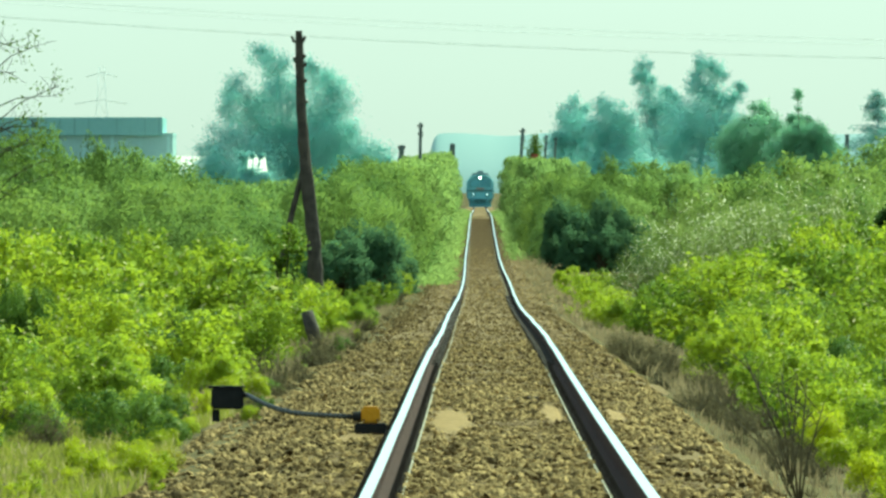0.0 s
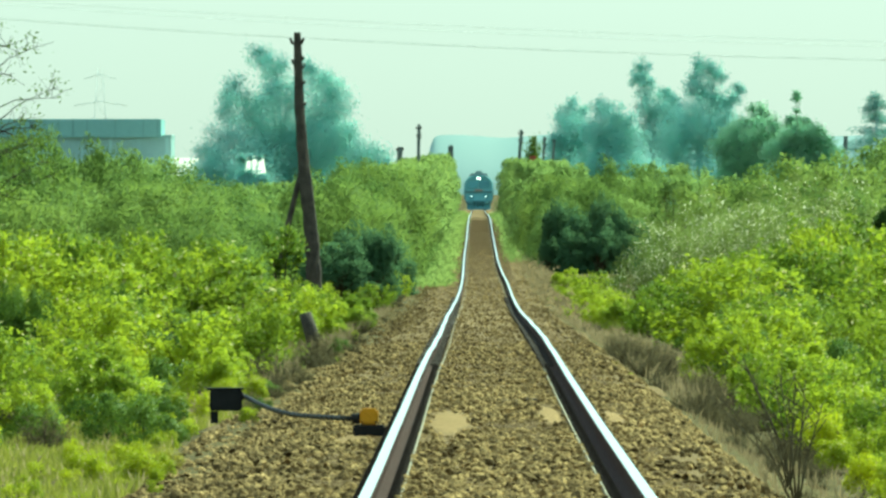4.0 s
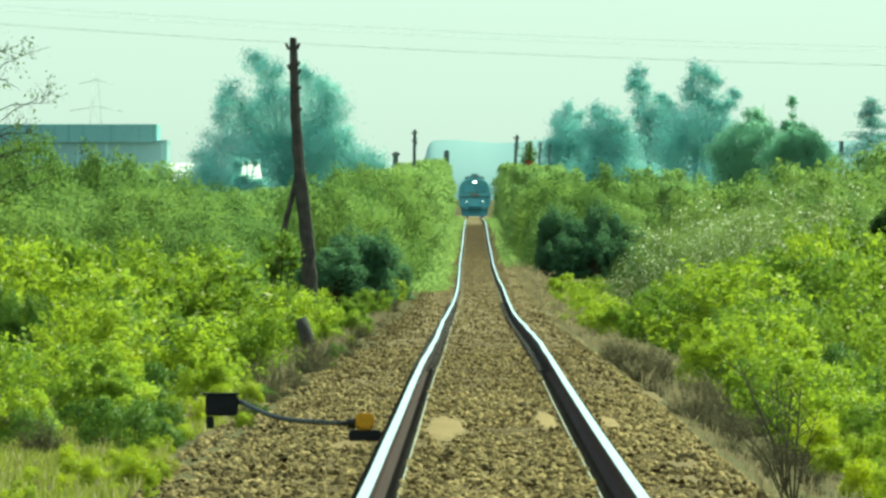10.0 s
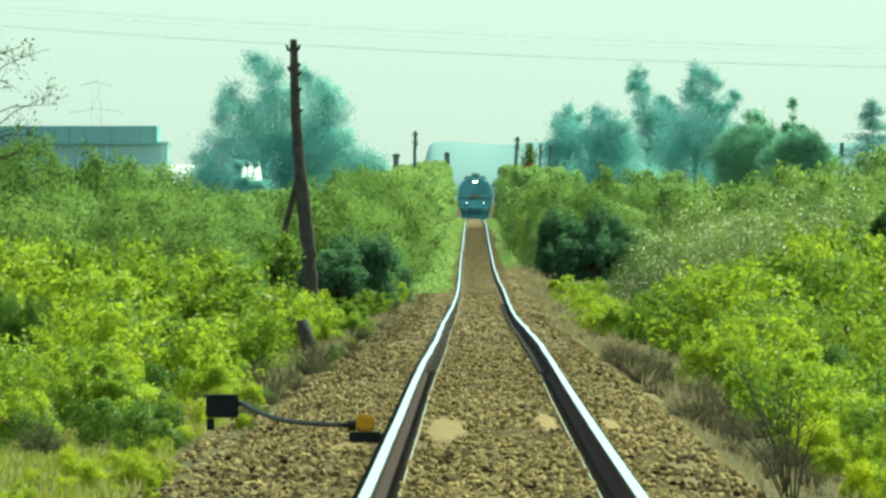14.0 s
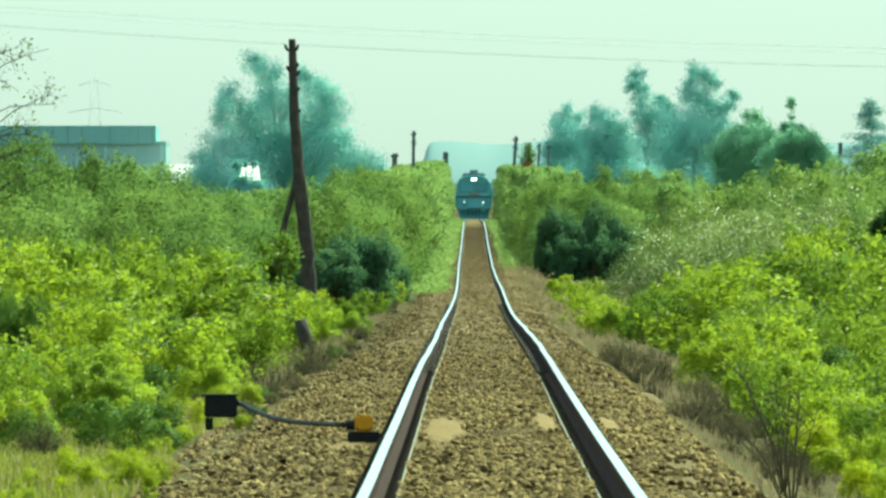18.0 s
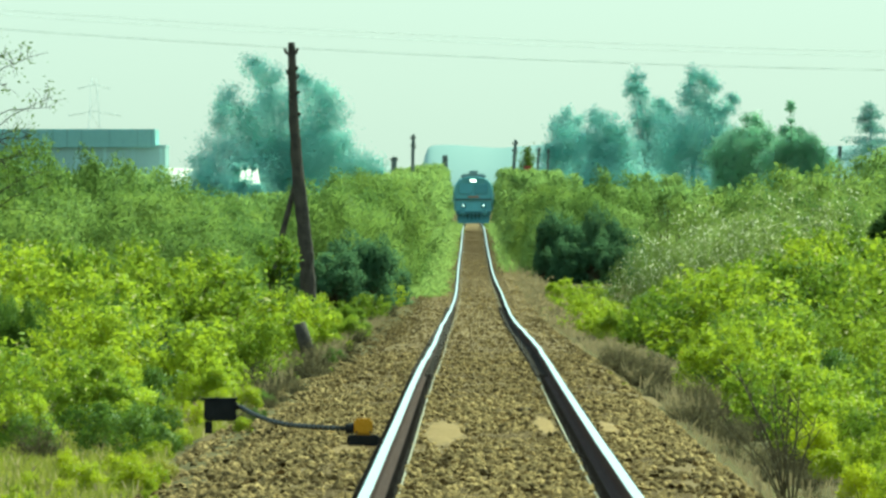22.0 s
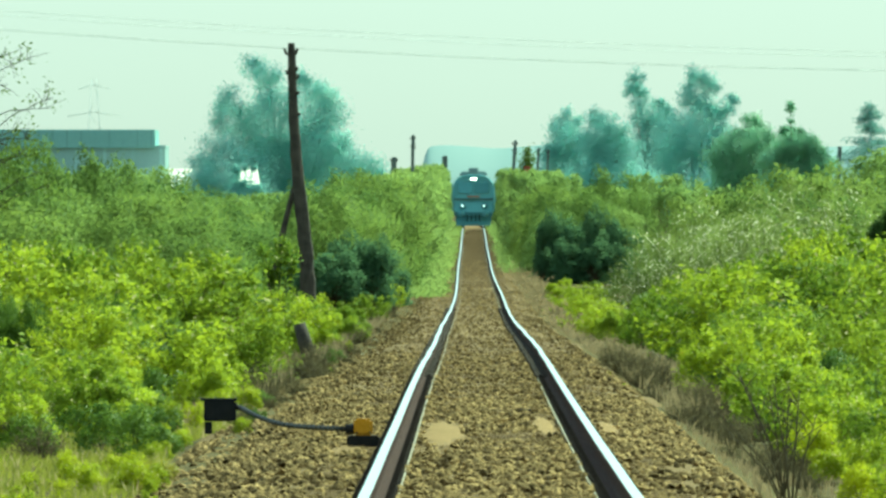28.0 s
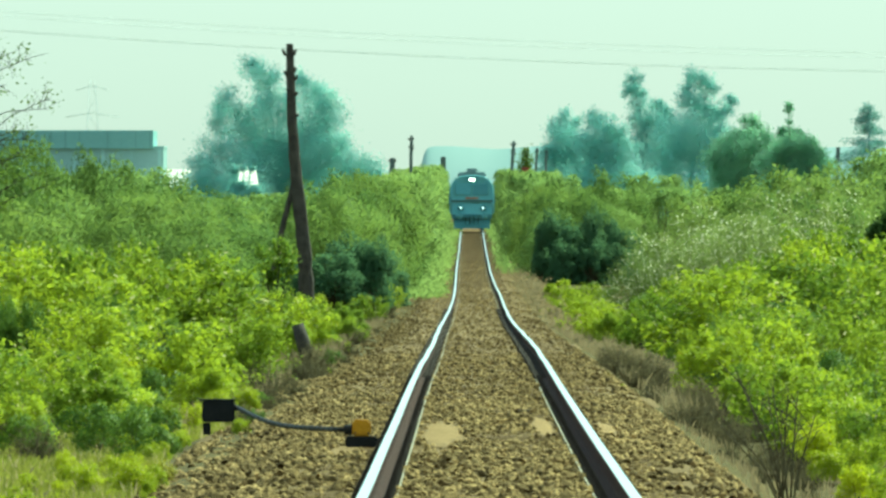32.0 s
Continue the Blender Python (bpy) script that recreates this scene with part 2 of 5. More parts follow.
def tubes(paths, radii, sides=4):
    """Tapered tubes along point lists, as vertices and faces."""
    V, F = [], []
    for path, (r0, r1) in zip(paths, radii):
        base, n = len(V), len(path)
        for i, p in enumerate(path):
            p = Vector(p)
            d = (Vector(path[min(i + 1, n - 1)]) - Vector(path[max(i - 1, 0)])).normalized()
            a = d.orthogonal().normalized()
            b = d.cross(a)
            r = r0 + (r1 - r0) * i / (n - 1)
            for k in range(sides):
                w = 2 * math.pi * k / sides
                V.append(tuple(p + a * (r * math.cos(w)) + b * (r * math.sin(w))))
        for i in range(n - 1):
            for k in range(sides):
                k2 = (k + 1) % sides
                F.append((base + i * sides + k, base + i * sides + k2, base + (i + 1) * sides + k2, base + (i + 1) * sides + k))
        F.append(tuple(base + (n - 1) * sides + k for k in range(sides)))
        F.append(tuple(base + k for k in reversed(range(sides))))
    return V, F


def rod(name, path, r0, r1, material, parent=None, label="", sides=8):
    V, F = tubes([path], [(r0, r1)], sides)
    return piece(name, mesh(name, V, F, material, True), parent, label)


rng = np.random.default_rng(7)


def leaf_cloud(P, size, material, name="foliage", wide=0.55, rise=0.35, out=None, amount=0.6):
    """One folded leaf at each of the points P, its shading turned towards the directions out."""
    n = len(P)
    a = rng.normal(size=(n, 3))
    a[:, 2] = a[:, 2] * 0.7 + rise
    a /= np.linalg.norm(a, axis=1)[:, None]
    u = rng.normal(size=(n, 3)) * 0.8
    u[:, 2] += 0.7
    b = np.cross(a, u)
    b /= np.linalg.norm(b, axis=1)[:, None] + 1e-9
    nn = np.cross(b, a)
    L = (size * rng.uniform(0.6, 1.25, n))[:, None]
    V = np.empty((n, 4, 3))
    V[:, 0] = P
    V[:, 1] = P + a * L * 0.5 + b * L * wide * 0.5 + nn * L * 0.1
    V[:, 2] = P + a * L
    V[:, 3] = P + a * L * 0.5 - b * L * wide * 0.5 + nn * L * 0.1
    i = np.arange(n)[:, None] * 4
    F = np.concatenate([i + [0, 1, 2], i + [0, 2, 3]])
    if out is None:
        return mesh(name, V.reshape(-1, 3), F, material)
    g = np.cross(V[:, 1] - V[:, 0], V[:, 2] - V[:, 0]) + np.cross(V[:, 2] - V[:, 0], V[:, 3] - V[:, 0])
    g /= np.linalg.norm(g, axis=1)[:, None] + 1e-12
    o = out / (np.linalg.norm(out, axis=1)[:, None] + 1e-9)
    back = (g * o).sum(1) < 0
    V[back] = V[back][:, [0, 3, 2, 1]]
    g[back] *= -1
    N = g * (1 - amount) + o * amount
    N /= np.linalg.norm(N, axis=1)[:, None]
    me = mesh(name, V.reshape(-1, 3), F, material, True)
    me.normals_split_custom_set_from_vertices(np.repeat(N, 4, 0).tolist())
    return me


# ---- ground and track ----
DIST = [-400, 0, 67, 83, 113, 138, 162, 194, 231, 270, 312, 352, 385, 473, 547, 637, 720, 808, 892, 1015, 1180, 1430, 2000, 6000]
DROP = [1.3, 1.3, 1.65, 1.73, 1.85, 1.95, 2.07, 2.25, 2.46, 2.71, 2.93, 3.08, 3.17, 3.33, 3.32, 3.14, 2.90, 2.55, 2.3, 2.4, 2.65, 2.84, 3.0, 3.0]


def rail_z(y):
    """Height of the rail's top at y, smoothed."""
    ys = y + np.linspace(-12, 12, 7) * (1 if y > 60 else 0.2)
    return 1.3 - float(np.mean(np.interp(ys, DIST, DROP)))


def ground_z(x, y):
    side = min(1.0, max(0.0, (abs(x) - (2.3 if x < 0 else 1.6)) / 0.9))
    return rail_z(y) - 0.26 - 0.28 * side + 0.05 * noise.noise((x * 0.5, y * 0.12, 0)) * side


def make_ground():
    xs = sorted([s * v for s in (-1, 1) for v in (0.4, 1.0, 1.6, 1.9, 2.2, 2.5, 3, 4, 5, 7, 10, 15, 25, 45, 90, 200, 500, 1200, 3000)])
    ys = [-400, -150, -50, 0, 30] + list(range(50, 260, 5)) + list(range(260, 1000, 20)) + list(range(1000, 2001, 100)) + [2500, 3200, 4000, 4900]
    V = [(x, y, ground_z(x, y)) for y in ys for x in xs]
    n = len(xs)
    F = [(j * n + i, j * n + i + 1, (j + 1) * n + i + 1, (j + 1) * n + i) for j in range(len(ys) - 1) for i in range(n - 1)]
    tagged(piece("ground", mesh("ground", V, F, M_earth, True)), "dry brown earth beside the railway line", "ground", kind="structure")
    ys = list(range(-20, 260, 4)) + list(range(260, 1701, 20))
    prof = [(-2.85, -0.60), (-2.45, -0.31), (-1.45, -0.19), (-0.6, -0.185), (0.6, -0.185), (1.45, -0.19), (1.7, -0.27), (2.05, -0.56)]
    V = []
    for y in ys:
        for i, (x, z) in enumerate(prof):
            wob = (0.22 * noise.noise(((i > 3) * 3.1, y * 0.13, 5)) + 0.08 * noise.noise((i * 3.1, y * 0.4, 5)) + (0.4 * min(1, max(0, (y - 118) / 30)) if x < 0 else 0)) if i in (0, 1, 6, 7) else 0
            V.append((x + wob, y, rail_z(y) + z + (0.015 * noise.noise((x, y * 0.3, 2)))))
    n = len(prof)
    F = [(j * n + i, j * n + i + 1, (j + 1) * n + i + 1, (j + 1) * n + i) for j in range(len(ys) - 1) for i in range(n - 1)]
    return tagged(piece("ballast_bed", mesh("ballast_bed", V, F, M_bed, True)), "dusty brown ballast bed under the track", "ballast", kind="structure")


RAIL = [(-0.07, -0.16), (-0.07, -0.148), (-0.02, -0.135), (-0.009, -0.12), (-0.009, -0.05), (-0.036, -0.036), (-0.036, -0.004), (-0.031, 0.0),
        (0.031, 0.0), (0.036, -0.004), (0.036, -0.036), (0.009, -0.05), (0.009, -0.12), (0.02, -0.135), (0.07, -0.148), (0.07, -0.16)]


def rail_path():
    return list(range(-20, 300, 4)) + list(range(300, 1701, 10))


def sweep(name, prof, x0, material, parent, label=""):
    ys = rail_path()
    V, n = [], len(prof)
    for y in ys:
        w = (0.005 if y < 150 else 0.016) * noise.noise((x0 * 9, y * 0.06, 1)) + 0.012 * noise.noise((x0 * 9, y * 0.012, 4)) + 0.085 * math.exp(-((y - 400) / 105) ** 2) + 0.035 * math.exp(-((y - 195) / 45) ** 2)
        V += [(x0 + x + w, y, rail_z(y) + z) for x, z in prof]
    F = [(j * n + i, j * n + (i + 1) % n, (j + 1) * n + (i + 1) % n, (j + 1) * n + i) for j in range(len(ys) - 1) for i in range(n)]
    F += [tuple(reversed(range(n))), tuple((len(ys) - 1) * n + i for i in range(n))]
    return piece(name, mesh(name, V, F, material), parent, label)


def make_track():
    track = thing("railway_track", (0, 0, 0), "single railway track with rusty rails polished on top", "railway track")
    tagged(track, kind="structure")
    for x in (-0.7525, 0.7525):
        r = sweep("rail", RAIL, x, M_rust, track, "rust-brown steel rail")
        sweep("running_surface", [(-0.031, -0.002), (-0.031, 0.003), (0.031, 0.003), (0.031, -0.002)], x, M_shine, r, "bright polished rail top")
        side = 1 if x < 0 else -1
        # Added pale strip, painted to imitate the lit edge by the rail foot.
        sweep("foot_cable", [(side * 0.142 - 0.006, -0.168), (side * 0.142 - 0.006, -0.15), (side * 0.142 + 0.006, -0.15), (side * 0.142 + 0.006, -0.168)], x, M_glint, r, "thin pale strip painted as a lit edge by the rail foot")
    return track


track_bed = make_ground()
track = make_track()


# ---- plants ----
def dome_points(n_shoots, height, half, per, jitter, low=0.15, lean=0.15):
    """Shoots that fill a dome: their paths, and the leaf points along them."""
    paths, pts = [], []
    for _ in range(n_shoots):
        w, e = rng.uniform(0, 2 * math.pi), rng.uniform(0.02, 1.0) ** 0.85
        el = math.asin(e)
        k = rng.uniform(0.74, 1.03)
        end = np.array([math.cos(w) * math.cos(el) * half * k, math.sin(w) * math.cos(el) * half * k, height * (low + (1 - low) * e) * k])
        b = np.array([rng.normal() * half * 0.15, rng.normal() * half * 0.15, 0.0])
        midp = b * 0.5 + end * 0.5 + np.array([0, 0, height * lean]) * (1 - e) - np.array([end[0], end[1], 0]) * 0.12
        ts = (0.0, 0.5, 1.0)
        path = [tuple((1 - t) ** 2 * b + 2 * t * (1 - t) * midp + t * t * end) for t in ts]
        paths.append(path)
        node = rng.uniform(0.3, 1.0, 4) ** 0.7
        tt = np.clip(np.where(rng.uniform(size=per) < 0.22, 0.97, node[rng.integers(4, size=per)]) + rng.normal(size=per) * 0.035, 0.2, 1.05)
        q = ((1 - tt) ** 2)[:, None] * b + (2 * tt * (1 - tt))[:, None] * midp + (tt ** 2)[:, None] * end
        pts.append(q + rng.normal(size=(per, 3)) * jitter * 0.85 * (1.1 - 0.4 * tt)[:, None])
    P = np.concatenate(pts)
    P[:, 2] = np.abs(P[:, 2]) + 0.01
    return paths, P


def billow_points(n_clumps, height, half, per, low=0.05, clump=(0.2, 0.4), boxy=2.0):
    """A bush of rounded leafy billows: stem paths, leaf points and their outward directions. boxy: 2 for a dome, more for a clipped wall."""
    paths, pts, away = [], [], []
    for _ in range(n_clumps):
        w, e = rng.uniform(0, 2 * math.pi), rng.uniform(0.0, 1.0) ** 0.9
        el, k = math.asin(e), rng.uniform(0.55, 0.92) if boxy == 2.0 else rng.uniform(0.78, 0.95)
        d = np.array([math.cos(w) * math.cos(el), math.sin(w) * math.cos(el), e])
        g = d / (np.abs(d) ** boxy).sum() ** (1 / boxy)
        c = np.array([g[0] * half * k, g[1] * half * k, height * (low + 0.06 + (0.9 - low) * min(1.0, g[2])) * k])
        r = half * rng.uniform(*clump)
        q = rng.normal(size=(per, 3)) + d * 0.7
        q /= np.linalg.norm(q, axis=1)[:, None]
        pts.append(c + q * r * rng.uniform(0.45, 1.08, per)[:, None])
        away.append(q + d * 0.45 + np.array([0, 0, 0.3]))
        paths.append([(rng.normal() * half * 0.1, rng.normal() * half * 0.1, 0.0), tuple(c * (0.45, 0.45, 0.55)), tuple(c)])
    P = np.concatenate(pts)
    P[:, 2] = np.abs(P[:, 2]) + 0.01
    return paths, P, np.concatenate(away)


PROTO = {}


def plant_proto(kind, variant, name, n_shoots, height, half, per, jitter, size, leafmat, stem=(0.012, 0.003), label="", low=0.15, wide=0.55, stemmat=None, billow=False, clump=(0.2, 0.4), boxy=2.0):
    root = thing(name, (0, -300 - 6 * len(PROTO), -4), label, "shrub", "lineside vegetation")
    if billow:
        paths, P, away = billow_points(n_shoots, height, half, per, low, clump, boxy)
    else:
        paths, P = dome_points(n_shoots, height, half, per, jitter, low)
        away = (P - np.array([0, 0, height * 0.22])) / np.array([half, half, height * 0.7])
        away += np.repeat(rng.normal(size=(len(P) // per, 3)) * 0.35, per, 0) + np.array([0, 0, 0.45])
    V, F = tubes(paths, [stem] * len(paths), 3)
    tagged(piece("stem", mesh("stem", V, F, stemmat or M_twig), root, "thin brown stems"), kind="stuff")
    piece("foliage", leaf_cloud(P, size, leafmat, wide=wide, out=away, amount=(0.8 if height > 2 else 0.62) if billow else 0.32), root)
    if boxy > 2:
        height, half = float(np.percentile(P[:, 2], 98.5)), float(np.percentile(np.abs(P[:, :2]), 97))
    PROTO.setdefault(kind, []).append((root, height, half))


for v in range(3):
    if v:
        plant_proto("weed", v, "weed_clump", 13, 0.8, 0.42, 190, 0.05, 0.054, L_weed, (0.006, 0.002), "bright green tall weeds at the trackside", wide=0.5, billow=True, clump=(0.28, 0.50))
        plant_proto("shrub", v, "shrub", 22, 1.5, 0.95, 290, 0.10, 0.08, L_shrub, (0.009, 0.003), "leafy green shrub beside the railway line", billow=True, clump=(0.18, 0.38))
    else:
        plant_proto("weed", v, "weed_clump", 34, 0.8, 0.42, 46, 0.04, 0.058, L_weed, (0.006, 0.002), "bright green tall weeds at the trackside", wide=0.4)
        plant_proto("shrub", v, "shrub", 34, 1.5, 0.95, 100, 0.085, 0.08, L_shrub, (0.009, 0.003), "leafy green shrub beside the railway line")
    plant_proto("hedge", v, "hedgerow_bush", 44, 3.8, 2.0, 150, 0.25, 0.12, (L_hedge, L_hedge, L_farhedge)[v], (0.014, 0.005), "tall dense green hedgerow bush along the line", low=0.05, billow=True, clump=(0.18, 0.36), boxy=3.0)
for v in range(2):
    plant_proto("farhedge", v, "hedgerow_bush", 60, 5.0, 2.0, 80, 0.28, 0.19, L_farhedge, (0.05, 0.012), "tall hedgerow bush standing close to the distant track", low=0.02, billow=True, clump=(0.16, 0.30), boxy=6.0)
    # Dark bushes added to imitate the shaded side of the hedgerow.
    plant_proto("shade_fill", v, "ivy_bush", 60, 3.4, 1.4, 110, 0.22, 0.17, L_shade, (0.04, 0.01), "dark bush added to paint the hedgerow's own shade", low=0.02, billow=True)
    # Dark brambles, some added as stand-ins for shaded hollows between shrubs.
    plant_proto("bramble", v, "bramble", 22, 1.0, 0.9, 200, 0.07, 0.066, L_dark, (0.01, 0.003), "dark green low bramble thicket, partly for shaded hollows", billow=True, clump=(0.2, 0.36))
    plant_proto("silver", v, "silvery_shrub", 40, 3.2, 1.7, 130, 0.16, 0.085, L_silver, (0.02, 0.005), "pale silvery shrub with whitish leaves", billow=True)
    plant_proto("yellow", v, "yellowing_shrub", 16, 0.9, 0.7, 120, 0.07, 0.058, L_yellow, (0.008, 0.002), "yellowing low shrub among green weeds", billow=True)
    plant_proto("dry", v, "dry_bush", 90, 0.9, 0.75, 9, 0.06, 0.06, L_dry, (0.010, 0.003), "bare brown dry bush of thin twigs")


# height caps fitted to the camera's view: rise over the eye, in thousandths of distance, by bearing
BEARING = [-42.46, -37.92, -35.19, -33.38, -32.02, -28.84, -27.7, -25.43, -24.75, -22.03, -16.58, -15.22, -13.86, -12.49, -9.77, -6.59, -4.78, -2.73, -2.05, 1.49, 3.17, 5.67, 7.94, 10.21, 12.93, 15.65, 17.7, 19.29, 21.1, 22.92, 25.64, 28.82, 33.27, 39.26]
CREST = [4.16, 3.8, 3.94, 4.16, 3.62, 3.35, 2.57, 1.67, 0.17, 0.17, 0.44, 1.35, 1.35, 0.76, 1.08, 1.35, 1.89, 2.48, 2.48, 1.89, 2.26, 1.89, 1.89, 2.35, 2.26, 1.53, 0.53, 0.53, 0.76, 1.08, 1.89, 1.44, 3.26, 3.71]
NEAR_BEARING = [-42.46, -37.92, -33.38, -30.65, -24.3, -18.85, -17.94, -15.22, -12.49, -6.59, -4.32, 1.13, 4.76, 6.8, 9.3, 12.48, 15.65, 18.38, 22.46, 25.64, 28.82, 33.27, 39.26]
NEAR_CREST = [0.99, 0.53, -0.15, 0.08, -0.6, -1.28, -2.65, -3.55, -6.28, -8.32, -9.0, -8.09, -7.64, -5.82, -5.46, -4.69, -4.46, -3.55, -1.51, -0.15, 0.99, 2.57, 3.26]
PLACED = set()


def plant(kind, x, y, h, w=None, variant=None):
    """A plant of one kind with its foot at x, y, of height h and half width w."""
    protos = PROTO[kind]
    root, ph, pw = protos[int(rng.integers(len(protos))) if variant is None else variant]
    if y > 120:
        b, c = (NEAR_BEARING, NEAR_CREST) if y < 335 and kind != "silver" else (BEARING, CREST)
        over = 1.3 + 0.001 * float(np.interp(1000 * (x + 0.16) / y, b, c)) * y - ground_z(x, y)
        if x < 0 and y < 190:          # a lower cap, fitted to the view so that the brambles show
            over = min(over, 1.3 - 0.006 * y - ground_z(x, y))
        h = min(h, over * float(rng.uniform(0.92, 1.02)))
    s = h / ph
    sw = (w / pw) if w else s * float(rng.uniform(0.85, 1.2))
    m = Matrix.Translation((x, y, ground_z(x, y) - 0.03)) @ Matrix.Rotation(float(rng.uniform(0, 6.28)), 4, "Z") @ Matrix.Diagonal((sw, sw, s, 1))
    if root.name not in PLACED:
        PLACED.add(root.name)
        root.matrix_basis = m
        return root
    return copy_thing(root, m)


def thicket(kind, n, x0, x1, y0, y1, h0, h1, w=None):
    """n plants strewn over a stretch; heights go from h0 at y0 to h1 at y1. The edges x0, x1 are at y0 and y1 given as pairs."""
    near = kind in ("weed", "shrub") and y0 < 300
    n = max(1, int(n * 0.88)) if near else n
    for i in range(n):
        f = (i + float(rng.uniform(0, 1))) / n
        y = y0 + (y1 - y0) * f
        a, b = x0[0] + (x0[1] - x0[0]) * f, x1[0] + (x1[1] - x1[0]) * f
        h = (h0 + (h1 - h0) * f) * float(rng.uniform(0.55, 1.5) if near else rng.uniform(0.78, 1.15))
        x = float(rng.uniform(a, b))
        if y < 114 and abs(x + 0.16 + 0.0203 * y) < 0.38 and x < 0:
            continue          # keeps the camera's view of the junction box and its cable clear
        if 100 < y < 199 and kind != "dry" and abs(x + 0.16 + 0.01355 * y) < 0.0022 * y:
            continue          # and its view of the stump
        plant(kind, x, y, h, w)


# left of the line
thicket("weed", 40, (-4.4, -5.0), (-2.25, -2.7), 67, 112, 0.34, 0.6)
thicket("weed", 50, (-5.0, -6.8), (-2.4, -2.4), 108, 175, 0.7, 1.0)
thicket("shrub", 44, (-5.0, -7.4), (-3.0, -3.0), 118, 175, 0.85, 1.3)
thicket("bramble", 26, (-5.0, -6.8), (-3.0, -3.4), 105, 170, 0.6, 1.2)
thicket("bramble", 24, (-7.4, -11.0), (-4.2, -5.0), 178, 300, 1.4, 2.5)
thicket("shrub", 12, (-5.6, -6.4), (-3.6, -3.9), 240, 345, 1.0, 1.5)
thicket("bramble", 12, (-8.0, -8.8), (-5.5, -6.1), 194, 222, 2.1, 2.5, 0.8)
thicket("shrub", 46, (-7.4, -12), (-4.4, -5.8), 175, 310, 1.5, 2.9)
thicket("shrub", 16, (-5.0, -5.6), (-3.2, -3.6), 180, 330, 0.8, 1.1)
thicket("weed", 14, (-3.4, -3.6), (-2.5, -2.7), 170, 330, 0.5, 0.8)
thicket("hedge", 28, (-13, -18), (-7.2, -7.6), 280, 430, 3.0, 4.8)
thicket("hedge", 24, (-4.9, -4.6), (-4.3, -4.1), 385, 640, 4.4, 5.2, 2.1)
thicket("farhedge", 40, (-3.95, -3.8), (-3.8, -3.65), 620, 1150, 5.4, 5.9, 1.9)
thicket("shrub", 14, (-6.0, -5.0), (-2.8, -2.8), 300, 400, 0.9, 1.3)
thicket("farhedge", 26, (-20, -30), (-6.5, -6), 430, 640, 4.6, 5.4)
thicket("hedge", 8, (-14.5, -15.5), (-10, -10), 330, 380, 5.0, 5.4, 1.7)
thicket("dry", 6, (-4.6, -6.0), (-3.4, -3.4), 108, 150, 0.45, 0.8)
thicket("weed", 40, (-3.5, -3.6), (-2.0, -2.1), 79, 92, 0.2, 0.36)
thicket("weed", 70, (-3.6, -3.8), (-1.95, -2.3), 78, 108, 0.28, 0.5)
thicket("yellow", 14, (-3.6, -3.8), (-2.05, -2.35), 80, 105, 0.2, 0.36)
thicket("yellow", 14, (-4.2, -4.4), (-2.3, -2.5), 67, 104, 0.22, 0.42)
thicket("dry", 5, (-2.7, -2.8), (-2.2, -2.2), 118, 175, 0.6, 0.8)
thicket("dry", 17, (-2.7, -2.8), (-2.1, -1.9), 100, 230, 0.3, 0.6)
thicket("dry", 15, (-2.6, -2.6), (-2.0, -1.9), 116, 185, 0.3, 0.55)
thicket("bramble", 9, (-2.7, -2.7), (-2.2, -2.1), 116, 190, 0.3, 0.5)
thicket("weed", 12, (-2.6, -2.6), (-1.9, -1.9), 120, 260, 0.2, 0.45)
thicket("yellow", 14, (-6.0, -7.5), (-3.4, -3.6), 110, 240, 0.9, 1.7)
thicket("dry", 7, (-6.0, -7.5), (-3.6, -3.8), 122, 230, 0.7, 1.3)
# right of the line
thicket("yellow", 18, (3.4, 3.6), (5.0, 9.0), 115, 290, 1.1, 2.2)
thicket("dry", 6, (3.2, 3.4), (4.8, 8.0), 105, 280, 0.8, 1.5)
thicket("weed", 74, (2.6, 2.8), (3.9, 4.4), 67, 112, 0.55, 0.85)
thicket("weed", 40, (2.9, 2.9), (4.5, 6.6), 105, 170, 0.8, 1.1)
thicket("shrub", 42, (2.9, 3.1), (4.6, 7.0), 105, 175, 0.9, 1.5)
thicket("bramble", 30, (3.2, 3.2), (4.8, 6.8), 98, 175, 0.75, 1.3)
thicket("bramble", 30, (3.6, 4.2), (6.8, 11.5), 178, 300, 1.4, 2.6)
thicket("yellow", 8, (4.0, 4.0), (5.2, 6.4), 130, 170, 0.9, 1.2)
thicket("shrub", 80, (3.3, 3.4), (7.0, 12.5), 170, 320, 1.7, 2.9)
thicket("shrub", 12, (2.7, 2.7), (3.2, 3.2), 260, 420, 1.1, 1.6)
thicket("silver", 8, (6.4, 6.8), (8.4, 10.0), 336, 350, 3.1, 3.6)
thicket("hedge", 24, (8.8, 7.5), (13, 18), 345, 430, 3.8, 4.9)
thicket("hedge", 10, (3.9, 3.8), (4.5, 4.2), 562, 640, 4.7, 5.0, 2.1)
thicket("bramble", 10, (3.9, 4.4), (6.6, 7.0), 400, 530, 0.4, 0.7)
thicket("shrub", 14, (6.6, 7.0), (9.5, 10.5), 420, 540, 1.0, 1.5)
thicket("farhedge", 40, (3.7, 3.65), (3.9, 3.8), 620, 1150, 5.2, 5.8, 1.9)
thicket("farhedge", 10, (10.5, 10.5), (20, 22), 430, 520, 4.7, 5.2)
thicket("farhedge", 18, (6, 6), (24, 30), 560, 660, 5.0, 5.6)
thicket("hedge", 9, (5.4, 5.4), (12.5, 13), 562, 600, 4.9, 5.2)
